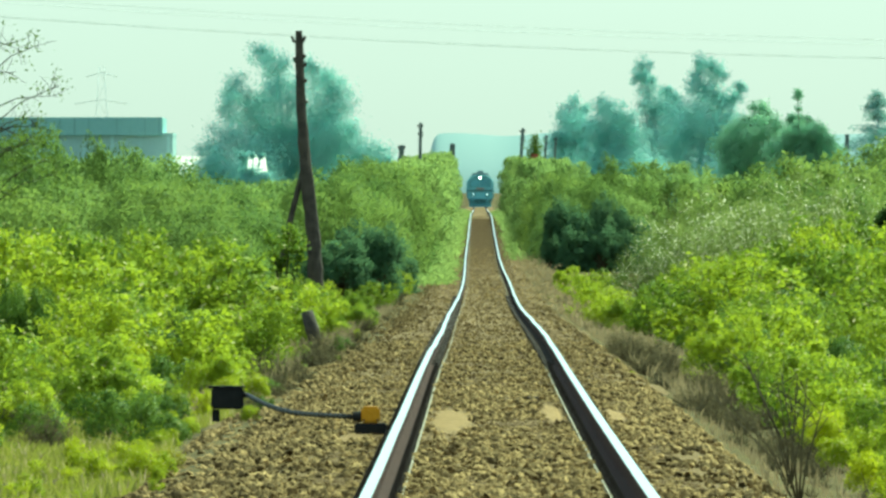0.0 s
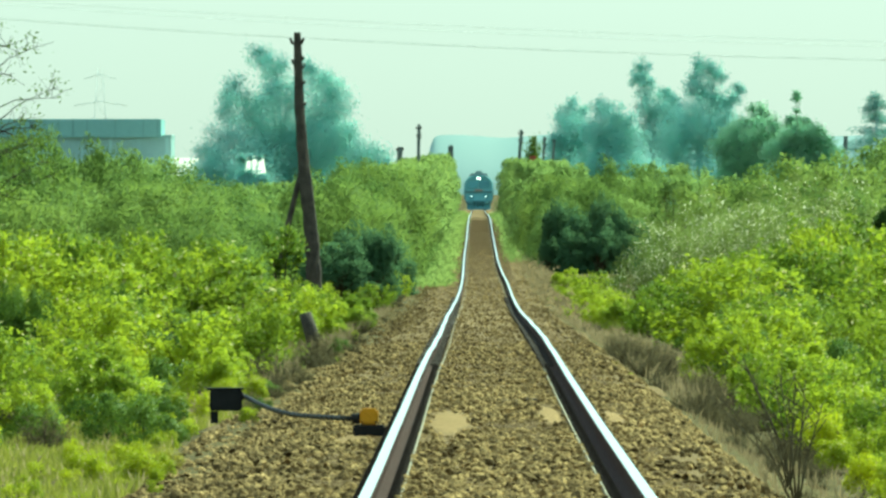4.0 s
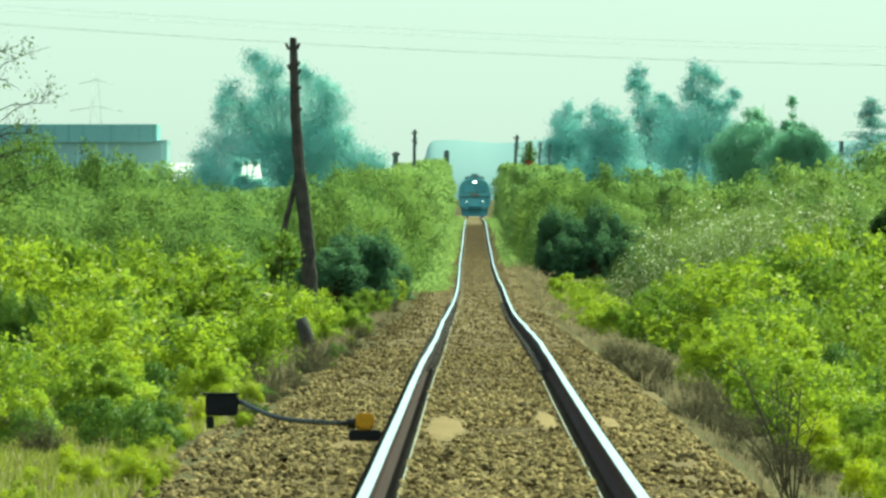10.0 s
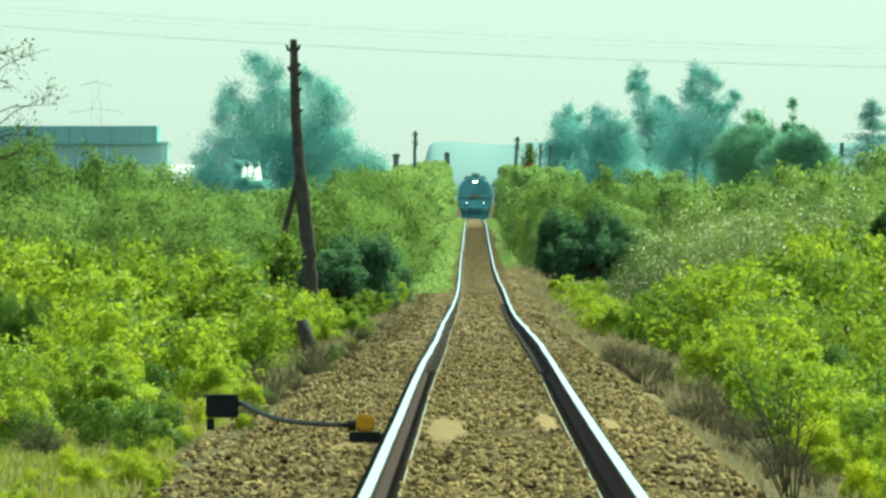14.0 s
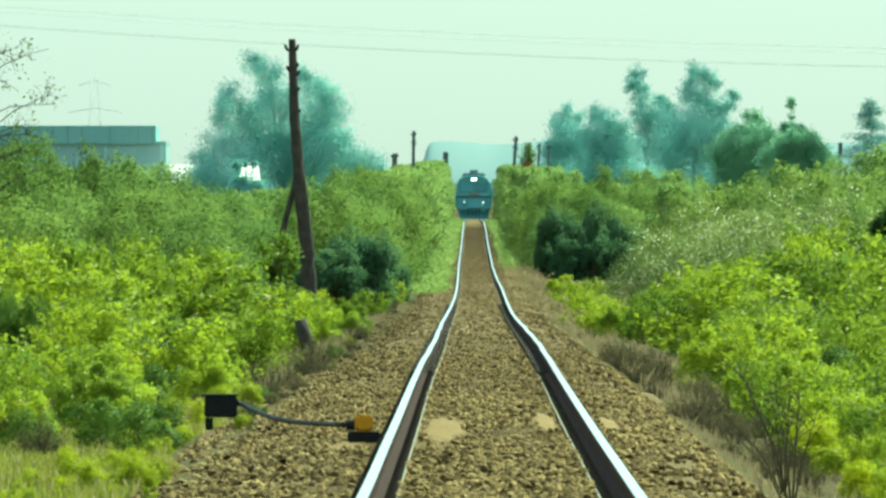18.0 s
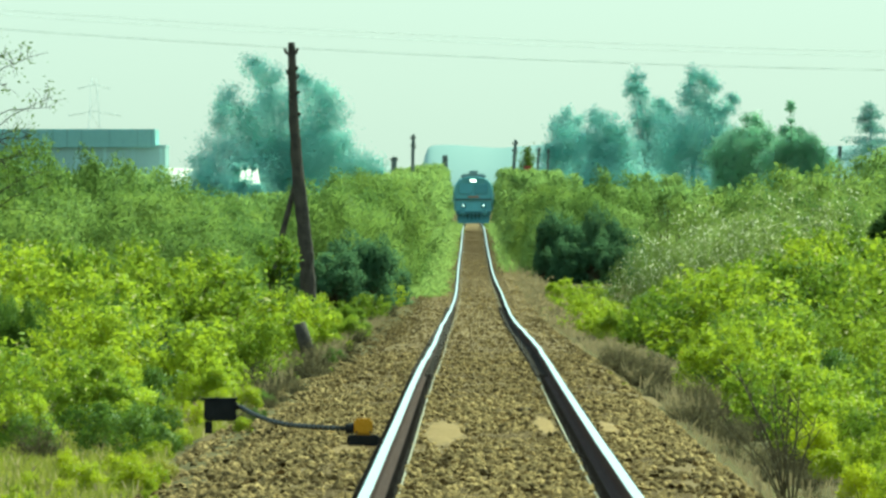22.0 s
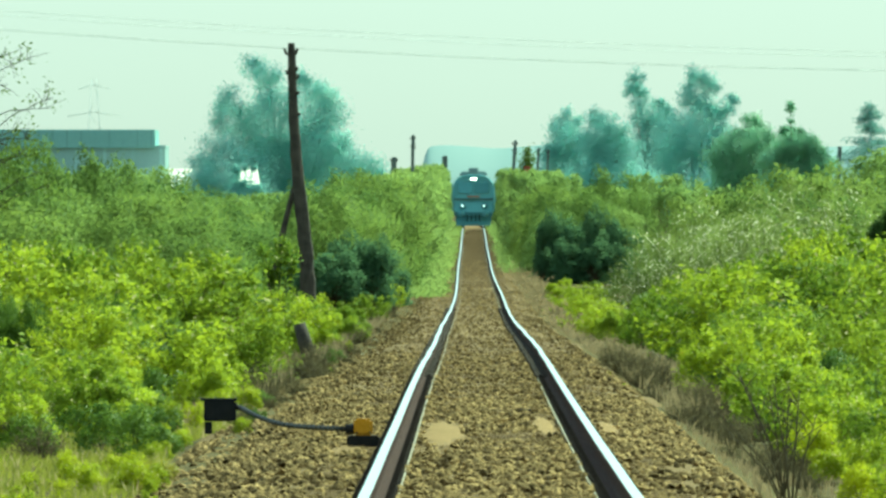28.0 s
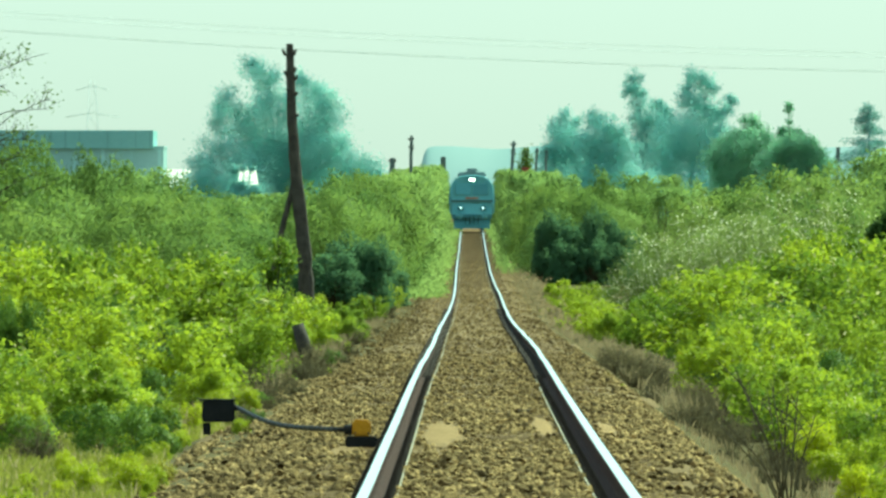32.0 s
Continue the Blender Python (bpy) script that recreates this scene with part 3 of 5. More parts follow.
# Dark dry bushes, here and from y 120, also imitate shade below the shrubs.
thicket("dry", 22, (1.95, 1.95), (2.75, 2.75), 94, 125, 0.32, 0.58)
thicket("shrub", 12, (2.7, 2.7), (3.3, 3.3), 92, 135, 0.55, 0.9)
thicket("dry", 7, (2.1, 2.1), (2.7, 2.8), 72, 94, 0.15, 0.3)
thicket("dry", 10, (2.2, 2.2), (3.6, 3.6), 66, 80, 0.18, 0.3)
thicket("weed", 10, (2.4, 2.4), (3.6, 3.6), 66, 80, 0.25, 0.4)
thicket("dry", 26, (1.85, 1.9), (2.65, 2.7), 120, 190, 0.5, 0.8)


def verge(x0, x1, y0, y1, tufts, hgt, leafmat, label):
    """Low growth at the ballast's edge: many small tufts in one mesh."""
    P = []
    for _ in range(tufts):
        y = float(rng.uniform(y0, y1))
        f = (y - y0) / (y1 - y0)
        x = float(rng.uniform(x0[0] + (x0[1] - x0[0]) * f, x1[0] + (x1[1] - x1[0]) * f))
        h = hgt * float(rng.uniform(0.4, 1.2))
        q = rng.normal(size=(26, 3)) * (0.2, 0.5, 0.28 * h)
        q[:, 2] = np.abs(q[:, 2]) * 1.5
        P.append(q + (x, y, ground_z(x, y) + 0.06))
    tagged(piece("verge_growth", leaf_cloud(np.concatenate(P), 0.14, leafmat, "verge_growth", rise=0.6)), label, "undergrowth", kind="stuff")


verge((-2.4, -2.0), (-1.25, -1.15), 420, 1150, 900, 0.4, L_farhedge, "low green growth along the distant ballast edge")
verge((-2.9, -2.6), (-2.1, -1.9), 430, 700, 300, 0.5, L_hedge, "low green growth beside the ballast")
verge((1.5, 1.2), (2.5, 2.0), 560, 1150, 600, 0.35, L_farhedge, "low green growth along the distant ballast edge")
verge((2.0, 1.8), (3.3, 2.6), 300, 600, 300, 0.4, L_straw, "withered straw-coloured growth beside the ballast")


for x, y, h in ((-12.8, 690, 4.9), (-14.2, 700, 4.9), (-11.6, 680, 4.9), (-16.4, 700, 4.7), (-17.8, 690, 4.7)):
    plant("farhedge", x, y, h, 1.3)
plant("shrub", -3.95, 206, 1.15, 0.8, 1)
plant("shrub", -4.5, 214, 1.3, 0.9, 2)
thicket("weed", 9, (-0.4, -0.35), (0.3, 0.35), 235, 320, 0.10, 0.13)
thicket("weed", 5, (1.1, 1.2), (1.6, 1.7), 125, 165, 0.12, 0.16)
thicket("weed", 5, (-1.9, -1.9), (-1.2, -1.2), 190, 260, 0.15, 0.2)
thicket("dry", 26, (2.0, 2.0), (3.0, 3.2), 220, 540, 0.3, 0.6)
thicket("dry", 20, (-3.3, -3.2), (-2.1, -2.1), 230, 400, 0.3, 0.55)
thicket("dry", 30, (1.4, 1.3), (2.4, 2.0), 430, 760, 0.25, 0.4)
plant("weed", -2.17, 110.0, 0.40, 0.27, 1)
thicket("shrub", 18, (5.4, 6.2), (9.0, 10.4), 265, 320, 3.6, 4.2, 1.2)
thicket("shrub", 22, (-10.0, -11.6), (-4.9, -5.4), 245, 315, 2.8, 3.4, 1.1)
plant("weed", -2.75, 110.5, 0.45, 0.3, 1)
plant("shrub", -3.85, 232, 2.0, 0.45, 1)
plant("shrub", -3.4, 222, 1.75, 1.0, 0)
plant("shrub", -2.9, 232, 1.6, 0.9, 2)
plant("shrub", -2.55, 240, 1.35, 0.8, 1)
thicket("shrub", 16, (-5.6, -7.4), (-3.5, -4.4), 172, 245, 1.75, 2.1)
plant("shrub", -2.5, 250, 1.2, 0.7, 1)
for x, y, h, w in ((3.3, 546, 3.9, 0.75), (4.4, 545, 3.1, 1.1), (5.2, 544, 4.2, 0.8), (6.4, 546, 3.2, 1.0), (3.9, 548, 3.0, 1.0), (5.0, 548, 3.6, 1.0), (5.9, 548, 3.8, 0.9), (6.9, 549, 2.8, 0.9), (2.95, 545, 1.7, 0.8), (4.0, 543, 2.4, 1.1), (5.2, 543, 2.4, 1.1), (6.3, 543, 2.2, 1.0), (-2.9, 390, 2.3, 1.1), (-2.7, 400, 2.0, 1.0), (-4.3, 379, 2.6, 1.5), (-3.2, 380, 2.6, 1.2), (-5.6, 381, 2.1, 1.4), (-3.8, 384, 3.1, 1.4)):
    plant("shade_fill", x, y, h, w)
for x, y, h, w in ((3.4, 556, 4.8, 1.6), (4.8, 557, 5.0, 1.8), (6.3, 558, 4.9, 1.8), (-3.7, 438, 4.4, 1.8), (-5.2, 402, 3.9, 1.7), (-6.6, 418, 4.2, 1.8), (-7.8, 430, 4.4, 1.9), (-11.2, 338, 4.9, 1.5), (-10.2, 341, 4.7, 1.4), (-9.2, 336, 4.4, 1.3), (-12.4, 340, 4.9, 1.6), (3.6, 553, 4.9, 1.7), (5.0, 552, 4.7, 1.7), (6.6, 553, 4.6, 1.7)):
    plant("hedge", x, y, h, w)
for x, y, h, w in ((-6.9, 236, 2.5, 1.2), (-5.6, 228, 2.5, 1.1), (-4.7, 240, 2.2, 0.9), (-2.75, 222, 1.65, 0.9), (-3.25, 212, 1.7, 1.0), (-8.4, 230, 2.6, 1.3), (-4.6, 300, 1.7, 1.0), (-4.1, 318, 1.6, 1.0), (-5.2, 332, 1.8, 1.1), (-3.5, 335, 1.4, 0.9)):
    plant("shrub", x, y, h, w)


for x, y, h in ((4.4, 330, 2.7), (5.0, 331, 3.0), (5.6, 328, 3.4), (6.2, 331, 3.6), (6.9, 328, 3.8), (7.6, 330, 4.0), (8.3, 327, 4.2), (9.0, 330, 4.4), (9.8, 331, 4.4)):
    plant("silver", x, y, h, 1.0)


def bare_sapling(x, y, h):
    s = thing("bare_sapling", (x, y, ground_z(x, y) - 0.02), "leafless dark sapling with thin forked twigs", "shrub")
    lean = ((-0.35, 1.0), (-0.12, 0.92), (-0.55, 0.75), (0.16, 0.7), (-0.22, 0.6), (0.05, 0.85))
    for dx, k in lean:
        tip = Vector((dx * h, 0.1 * dx, h * k))
        mid = Vector((dx * h * 0.3, 0, h * k * 0.45))
        rod("branch", [(0, 0, 0), tuple(mid), tuple(tip)], 0.009, 0.003, M_twig, s, "", 5)
        for j in range(4):
            b = mid.lerp(tip, 0.2 + 0.2 * j)
            e = b + Vector((float(rng.normal()) * 0.10, 0.02, float(rng.uniform(0.08, 0.2))))
            rod("twig", [tuple(b), tuple(e)], 0.005, 0.003, M_twig, s, "", 4)


bare_sapling(1.85, 78, 1.0)
bare_sapling(2.05, 88, 0.9)


rng = np.random.default_rng(21)


def crown_tree(name, at, clumps, leafmat, size, n, label, trunk=0.25, category="tree", depth=1.6):
    """A tree whose limbs run to leafy clumps (x, z, radius) over its foot."""
    tree = thing(name, at, label, category)
    paths, radii, pts, away = [], [], [], []
    area = sum(r * r for _, _, r in clumps)
    for x, z, r in clumps:
        r *= 1.12
        y = float(rng.normal()) * depth
        paths.append([(0, 0, 0), (x * 0.12, y * 0.1, z * 0.4), (x * 0.6, y * 0.6, z * 0.72), (x, y, z)])
        radii.append((trunk * 0.34, trunk * 0.08))
        k = int(5.6 * n * r * r / area)
        subs = rng.normal(size=(max(8, int(r * 12)), 3))
        subs *= (0.95 * rng.uniform(0.02, 1.0, len(subs)) ** 0.4 / np.linalg.norm(subs, axis=1))[:, None] * r
        which = rng.integers(len(subs), size=k)
        loose = rng.normal(size=(k, 3))
        pts.append(np.array([x, y, z]) + subs[which] + loose * r * 0.23)
        f, j = rng.uniform(0.0, 1.0, k // 3)[:, None], rng.normal(size=(k // 3, 3))
        pts.append(np.array([x * 0.6, y * 0.6, z * 0.72]) * (1 - f) + np.array([x, y, z]) * f + j * r * 0.42)
        # Far crowns' normals lean towards the camera, which flattens them like haze.
        lean = np.array([x * 0.06, y * 0.06, 1.7]) if at[1] < 400 else np.array([x * 0.06, -0.9, 0.55])
        away.append(subs[which] / r * 0.6 + loose * 0.1 + lean)
        away.append(j * 0.3 + lean)
    P = np.concatenate(pts)
    P[:, 2] = np.maximum(P[:, 2], 0.3)
    V, F = tubes(paths, radii, 5)
    piece("trunk", mesh("trunk", V, F, M_hazebark if size > 0.25 else M_bark, True), tree)
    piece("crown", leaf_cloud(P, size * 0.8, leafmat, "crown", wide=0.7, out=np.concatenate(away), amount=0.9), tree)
    return tree


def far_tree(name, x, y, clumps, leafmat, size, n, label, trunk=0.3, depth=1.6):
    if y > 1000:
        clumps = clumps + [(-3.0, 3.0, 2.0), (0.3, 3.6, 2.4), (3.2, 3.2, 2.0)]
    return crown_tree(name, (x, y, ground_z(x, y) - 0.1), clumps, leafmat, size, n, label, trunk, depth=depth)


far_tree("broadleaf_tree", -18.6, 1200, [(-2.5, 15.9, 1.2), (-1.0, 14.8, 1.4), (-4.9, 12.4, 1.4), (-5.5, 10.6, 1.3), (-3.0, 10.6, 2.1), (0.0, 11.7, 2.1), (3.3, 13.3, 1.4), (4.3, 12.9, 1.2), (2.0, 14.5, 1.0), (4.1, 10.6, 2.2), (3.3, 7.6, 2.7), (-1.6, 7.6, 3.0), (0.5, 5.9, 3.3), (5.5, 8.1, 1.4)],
         L_far, 0.32, 9000, "tall hazy blue-green broadleaf tree with holes in its crown", 0.5, 2.0)
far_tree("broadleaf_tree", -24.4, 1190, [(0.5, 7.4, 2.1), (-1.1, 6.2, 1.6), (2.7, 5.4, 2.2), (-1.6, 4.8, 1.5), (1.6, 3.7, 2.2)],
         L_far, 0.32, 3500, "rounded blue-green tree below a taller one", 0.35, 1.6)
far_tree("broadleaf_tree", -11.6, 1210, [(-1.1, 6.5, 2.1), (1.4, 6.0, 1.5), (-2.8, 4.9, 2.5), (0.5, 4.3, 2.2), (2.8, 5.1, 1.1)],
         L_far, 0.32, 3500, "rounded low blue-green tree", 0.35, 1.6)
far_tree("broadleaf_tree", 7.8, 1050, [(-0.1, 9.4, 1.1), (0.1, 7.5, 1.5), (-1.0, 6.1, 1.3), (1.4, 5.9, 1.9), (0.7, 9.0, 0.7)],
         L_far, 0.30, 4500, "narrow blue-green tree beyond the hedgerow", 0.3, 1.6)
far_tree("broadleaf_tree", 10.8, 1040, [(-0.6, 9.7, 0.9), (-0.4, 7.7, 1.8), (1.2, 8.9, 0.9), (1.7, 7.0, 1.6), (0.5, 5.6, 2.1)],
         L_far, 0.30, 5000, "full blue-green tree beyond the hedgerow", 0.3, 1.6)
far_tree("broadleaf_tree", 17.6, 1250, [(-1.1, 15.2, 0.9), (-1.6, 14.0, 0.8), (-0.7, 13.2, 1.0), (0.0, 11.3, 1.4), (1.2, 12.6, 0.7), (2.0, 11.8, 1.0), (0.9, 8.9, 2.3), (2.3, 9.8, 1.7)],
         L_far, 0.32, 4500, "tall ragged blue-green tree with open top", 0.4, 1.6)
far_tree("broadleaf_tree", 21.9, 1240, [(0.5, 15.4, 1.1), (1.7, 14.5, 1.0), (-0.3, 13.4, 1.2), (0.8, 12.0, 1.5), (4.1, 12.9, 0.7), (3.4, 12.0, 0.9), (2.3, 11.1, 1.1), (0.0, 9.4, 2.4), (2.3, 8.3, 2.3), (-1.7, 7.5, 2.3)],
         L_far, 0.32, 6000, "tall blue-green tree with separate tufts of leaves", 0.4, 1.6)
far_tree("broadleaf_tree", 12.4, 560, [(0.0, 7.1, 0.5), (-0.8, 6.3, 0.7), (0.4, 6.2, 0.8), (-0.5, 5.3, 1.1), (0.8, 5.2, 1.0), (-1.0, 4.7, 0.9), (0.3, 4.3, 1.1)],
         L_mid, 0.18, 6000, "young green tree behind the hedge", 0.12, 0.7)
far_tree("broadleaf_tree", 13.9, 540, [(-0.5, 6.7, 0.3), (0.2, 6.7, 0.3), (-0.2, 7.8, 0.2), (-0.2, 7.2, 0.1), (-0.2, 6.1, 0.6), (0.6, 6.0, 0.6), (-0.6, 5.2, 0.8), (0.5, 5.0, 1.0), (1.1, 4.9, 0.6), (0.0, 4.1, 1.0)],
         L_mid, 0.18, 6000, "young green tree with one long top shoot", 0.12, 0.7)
far_tree("broadleaf_tree", 11.6, 330, [(-0.1, 3.6, 0.45), (0.5, 3.9, 0.6), (0.2, 3.0, 0.7), (-0.5, 2.7, 0.5), (0.6, 2.4, 0.9)],
         L_hedge, 0.18, 4500, "green bushy tree at the field edge", 0.12, 0.5)


crown_tree("sapling", (-3.68, 225, ground_z(-3.68, 225)), [(-0.22, 1.95, 0.12), (0.1, 2.08, 0.15), (0.26, 1.92, 0.13), (-0.2, 1.66, 0.14), (0.3, 1.68, 0.12), (0.06, 1.8, 0.16), (-0.05, 1.5, 0.12)],
           L_shrub, 0.085, 190, "slim sapling with separate tufts of leaves", 0.06, "tree", 0.12)


def spruce(x, y, h):
    tree = thing("spruce", (x, y, ground_z(x, y) - 0.1), "blue-green conical spruce with drooping branches", "tree")
    paths, radii, pts = [[(0, 0, 0), (0.05, 0, h * 0.5), (0, 0, h)]], [(0.16, 0.02)], []
    for i in range(130):
        f = float(rng.uniform(0.08, 0.98))
        w = float(rng.uniform(0, 6.28))
        L = (1 - f) * h * 0.6 * float(rng.uniform(0.7, 1.15)) + 0.15
        z = f * h
        tip = (math.cos(w) * L, math.sin(w) * L, z + 0.1 - L * 0.12)
        paths.append([(0, 0, z), (tip[0] * 0.5, tip[1] * 0.5, z - L * 0.1), tip])
        radii.append((0.03, 0.008))
        k = int(30 + 50 * L)
        t = rng.uniform(0.15, 1, k)[:, None]
        pts.append(np.array([0, 0, z]) * (1 - t) + np.array(tip) * t + rng.normal(size=(k, 3)) * 0.09)
    V, F = tubes(paths, radii, 4)
    piece("trunk", mesh("trunk", V, F, M_hazebark), tree)
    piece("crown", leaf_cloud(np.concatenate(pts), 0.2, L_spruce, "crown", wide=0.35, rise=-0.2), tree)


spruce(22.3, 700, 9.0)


def twig_tree(x, y, h):
    """A thinly leaved tree whose twigs reach into the view."""
    tree = thing("thin_tree", (x, y, ground_z(x, y) - 0.1), "thinly leaved tree with bare grey twigs", "tree")
    paths, radii, pts = [], [], []
    paths.append([(0, 0, 0), (0.1, 0, h * 0.4), (0.0, 0, h * 0.8), (0.1, 0, h)])
    radii.append((0.09, 0.02))
    for i in range(18):
        z0 = h * float(rng.uniform(0.42, 0.98))
        w = float(rng.normal()) * 0.7
        L = float(rng.uniform(0.6, 1.35))
        up = float(rng.uniform(-0.05, 0.75))
        e = np.array([math.cos(w) * L, math.sin(w) * L, z0 + up * L])
        s = np.array([0.02, 0, z0])
        mid = (s + e) / 2 + np.array([0, 0, 0.12])
        paths.append([tuple(s), tuple(mid), tuple(e)])
        radii.append((0.016, 0.004))
        for _ in range(8):
            f = float(rng.uniform(0.3, 1))
            b = mid * (1 - f) + e * f
            t2 = b + rng.normal(size=3) * 0.14 + np.array([0.08, 0, 0.06])
            paths.append([tuple(b), tuple((b + t2) / 2 + 0.01), tuple(t2)])
            radii.append((0.006, 0.003))
            k = int(rng.integers(1, 8) + (8 if z0 < h * 0.65 else 0))
            pts.append(t2 + rng.normal(size=(k, 3)) * 0.055)
    V, F = tubes(paths, radii, 4)
    piece("trunk", mesh("trunk", V, F, M_bark), tree)
    piece("crown", leaf_cloud(np.concatenate(pts), 0.065, L_dark, "crown"), tree)


rng = np.random.default_rng(5)
twig_tree(-8.2, 200, 5.2)
rng = np.random.default_rng(31)


# ---- poles and posts ----
def rough_pole(name, foot, top, r0, r1, label, stubs=0, parent=None, material=None):
    """A weathered pole with an uneven skin and, near the top, stubs of cut branches."""
    foot, top = Vector(foot), Vector(top)
    n, sides = 26, 10
    V, F = [], []
    for i in range(n):
        f = i / (n - 1)
        c = foot.lerp(top, f) + Vector((0.05 * math.sin(f * 7.0), 0, 0))
        for k in range(sides):
            w = 2 * math.pi * k / sides
            r = (r0 + (r1 - r0) * f) * (1 + 0.20 * noise.noise((k * 1.7, i * 0.9, r0 * 40)))
            V.append((c.x + r * math.cos(w), c.y + r * math.sin(w), c.z))
    for i in range(n - 1):
        for k in range(sides):
            F.append((i * sides + k, i * sides + (k + 1) % sides, (i + 1) * sides + (k + 1) % sides, (i + 1) * sides + k))
    F.append(tuple((n - 1) * sides + k for k in range(sides)))
    F.append(tuple(reversed(range(sides))))
    root = parent or thing(name, tuple(foot), label, "pole")
    off = Matrix.Translation(-foot) if parent is None else Matrix.Identity(4)
    shaft = piece("shaft", mesh("shaft", V, F, material or M_wood), root, "", off)
    spots = ((-1, 0.40, 0.24), (1, 0.38, 0.22), (1, 0.82, 0.13), (-1, 0.98, 0.20), (1, 1.08, 0.17), (-1, 1.42, 0.12), (1, 1.50, 0.10), (-1, 1.75, 0.08), (1, 2.1, 0.07))
    k = (top - foot).length / 8.2
    for s, low, L in spots[:stubs]:
        c = top.lerp(foot, low * k / (top - foot).length)
        L = L * k
        V, F = tubes([[tuple(c), tuple(c + Vector((s * (r1 + L * 0.15), -0.04, L * 0.4))), tuple(c + Vector((s * (r1 + L * 0.4), -0.05, L)))]], [(r1 * 0.6, r1 * 0.34)], 6)
        piece("stub", mesh("stub", V, F, M_wood), root, "", off)
    return root, off


old_pole, off = rough_pole("utility_pole", (-4.86, 360, -2.45), (-5.40, 360, 5.74), 0.25, 0.105, "leaning weathered wooden utility pole with broken stubs", stubs=9)
piece("strut", mesh("strut", *tubes([[(-6.15, 360.3, -2.4), (-5.68, 360.2, 0.0), (-5.16, 360.05, 2.1)]], [(0.10, 0.075)], 8), M_wood), old_pole, "slanting wooden brace", off)
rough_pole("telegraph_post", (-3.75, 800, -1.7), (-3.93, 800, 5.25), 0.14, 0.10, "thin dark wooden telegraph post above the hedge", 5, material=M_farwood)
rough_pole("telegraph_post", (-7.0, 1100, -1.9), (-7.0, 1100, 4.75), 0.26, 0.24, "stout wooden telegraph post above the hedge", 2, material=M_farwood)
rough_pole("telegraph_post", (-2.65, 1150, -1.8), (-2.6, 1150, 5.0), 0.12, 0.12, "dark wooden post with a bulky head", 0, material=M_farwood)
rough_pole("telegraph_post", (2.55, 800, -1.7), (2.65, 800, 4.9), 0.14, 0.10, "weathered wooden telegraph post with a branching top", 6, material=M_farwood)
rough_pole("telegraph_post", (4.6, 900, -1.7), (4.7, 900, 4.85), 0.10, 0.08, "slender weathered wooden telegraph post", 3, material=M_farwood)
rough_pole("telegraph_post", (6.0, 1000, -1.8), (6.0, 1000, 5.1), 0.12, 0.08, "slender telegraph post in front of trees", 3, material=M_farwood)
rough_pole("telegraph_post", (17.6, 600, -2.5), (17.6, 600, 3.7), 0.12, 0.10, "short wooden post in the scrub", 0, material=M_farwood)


def ivy_signal(x, y):
    """A signal mast smothered in creeper, with a red board on it."""
    z = ground_z(x, y)
    s = thing("signal_mast", (x, y, z), "signal mast overgrown with dark creeper", "signal")
    rod("mast", [(0, 0, 0), (0, 0, 3.2), (0.1, 0, 6.3)], 0.09, 0.05, M_wood, s)
    boxed("signal_board", (-0.2, 0.2, -0.5, -0.42, 4.62, 5.1), mat("faded_red_paint", (0.30, 0.06, 0.05), (0.4, 0.1, 0.08), 4, 0.7, 0.1), s, "faded red board", 0.02)
    P = np.concatenate([np.array([0, 0, zc]) + rng.normal(size=(k, 3)) * (r, r, r * 1.4) for zc, r, k in ((5.4, 0.24, 520), (4.9, 0.20, 320), (6.0, 0.10, 120), (4.0, 0.18, 260))])
    piece("creeper", leaf_cloud(P, 0.16, L_dark, "creeper"), s, "dark green creeper")


ivy_signal(3.3, 770)
bulky = thing("post_lamp", (-2.6, 1149.7, 3.2), "dark box lamp on a wooden post", "lamp")
boxed("housing", (-0.24, 0.24, -0.2, 0.2, 0.5, 1.85), M_farwood, bulky, "", 0.08)


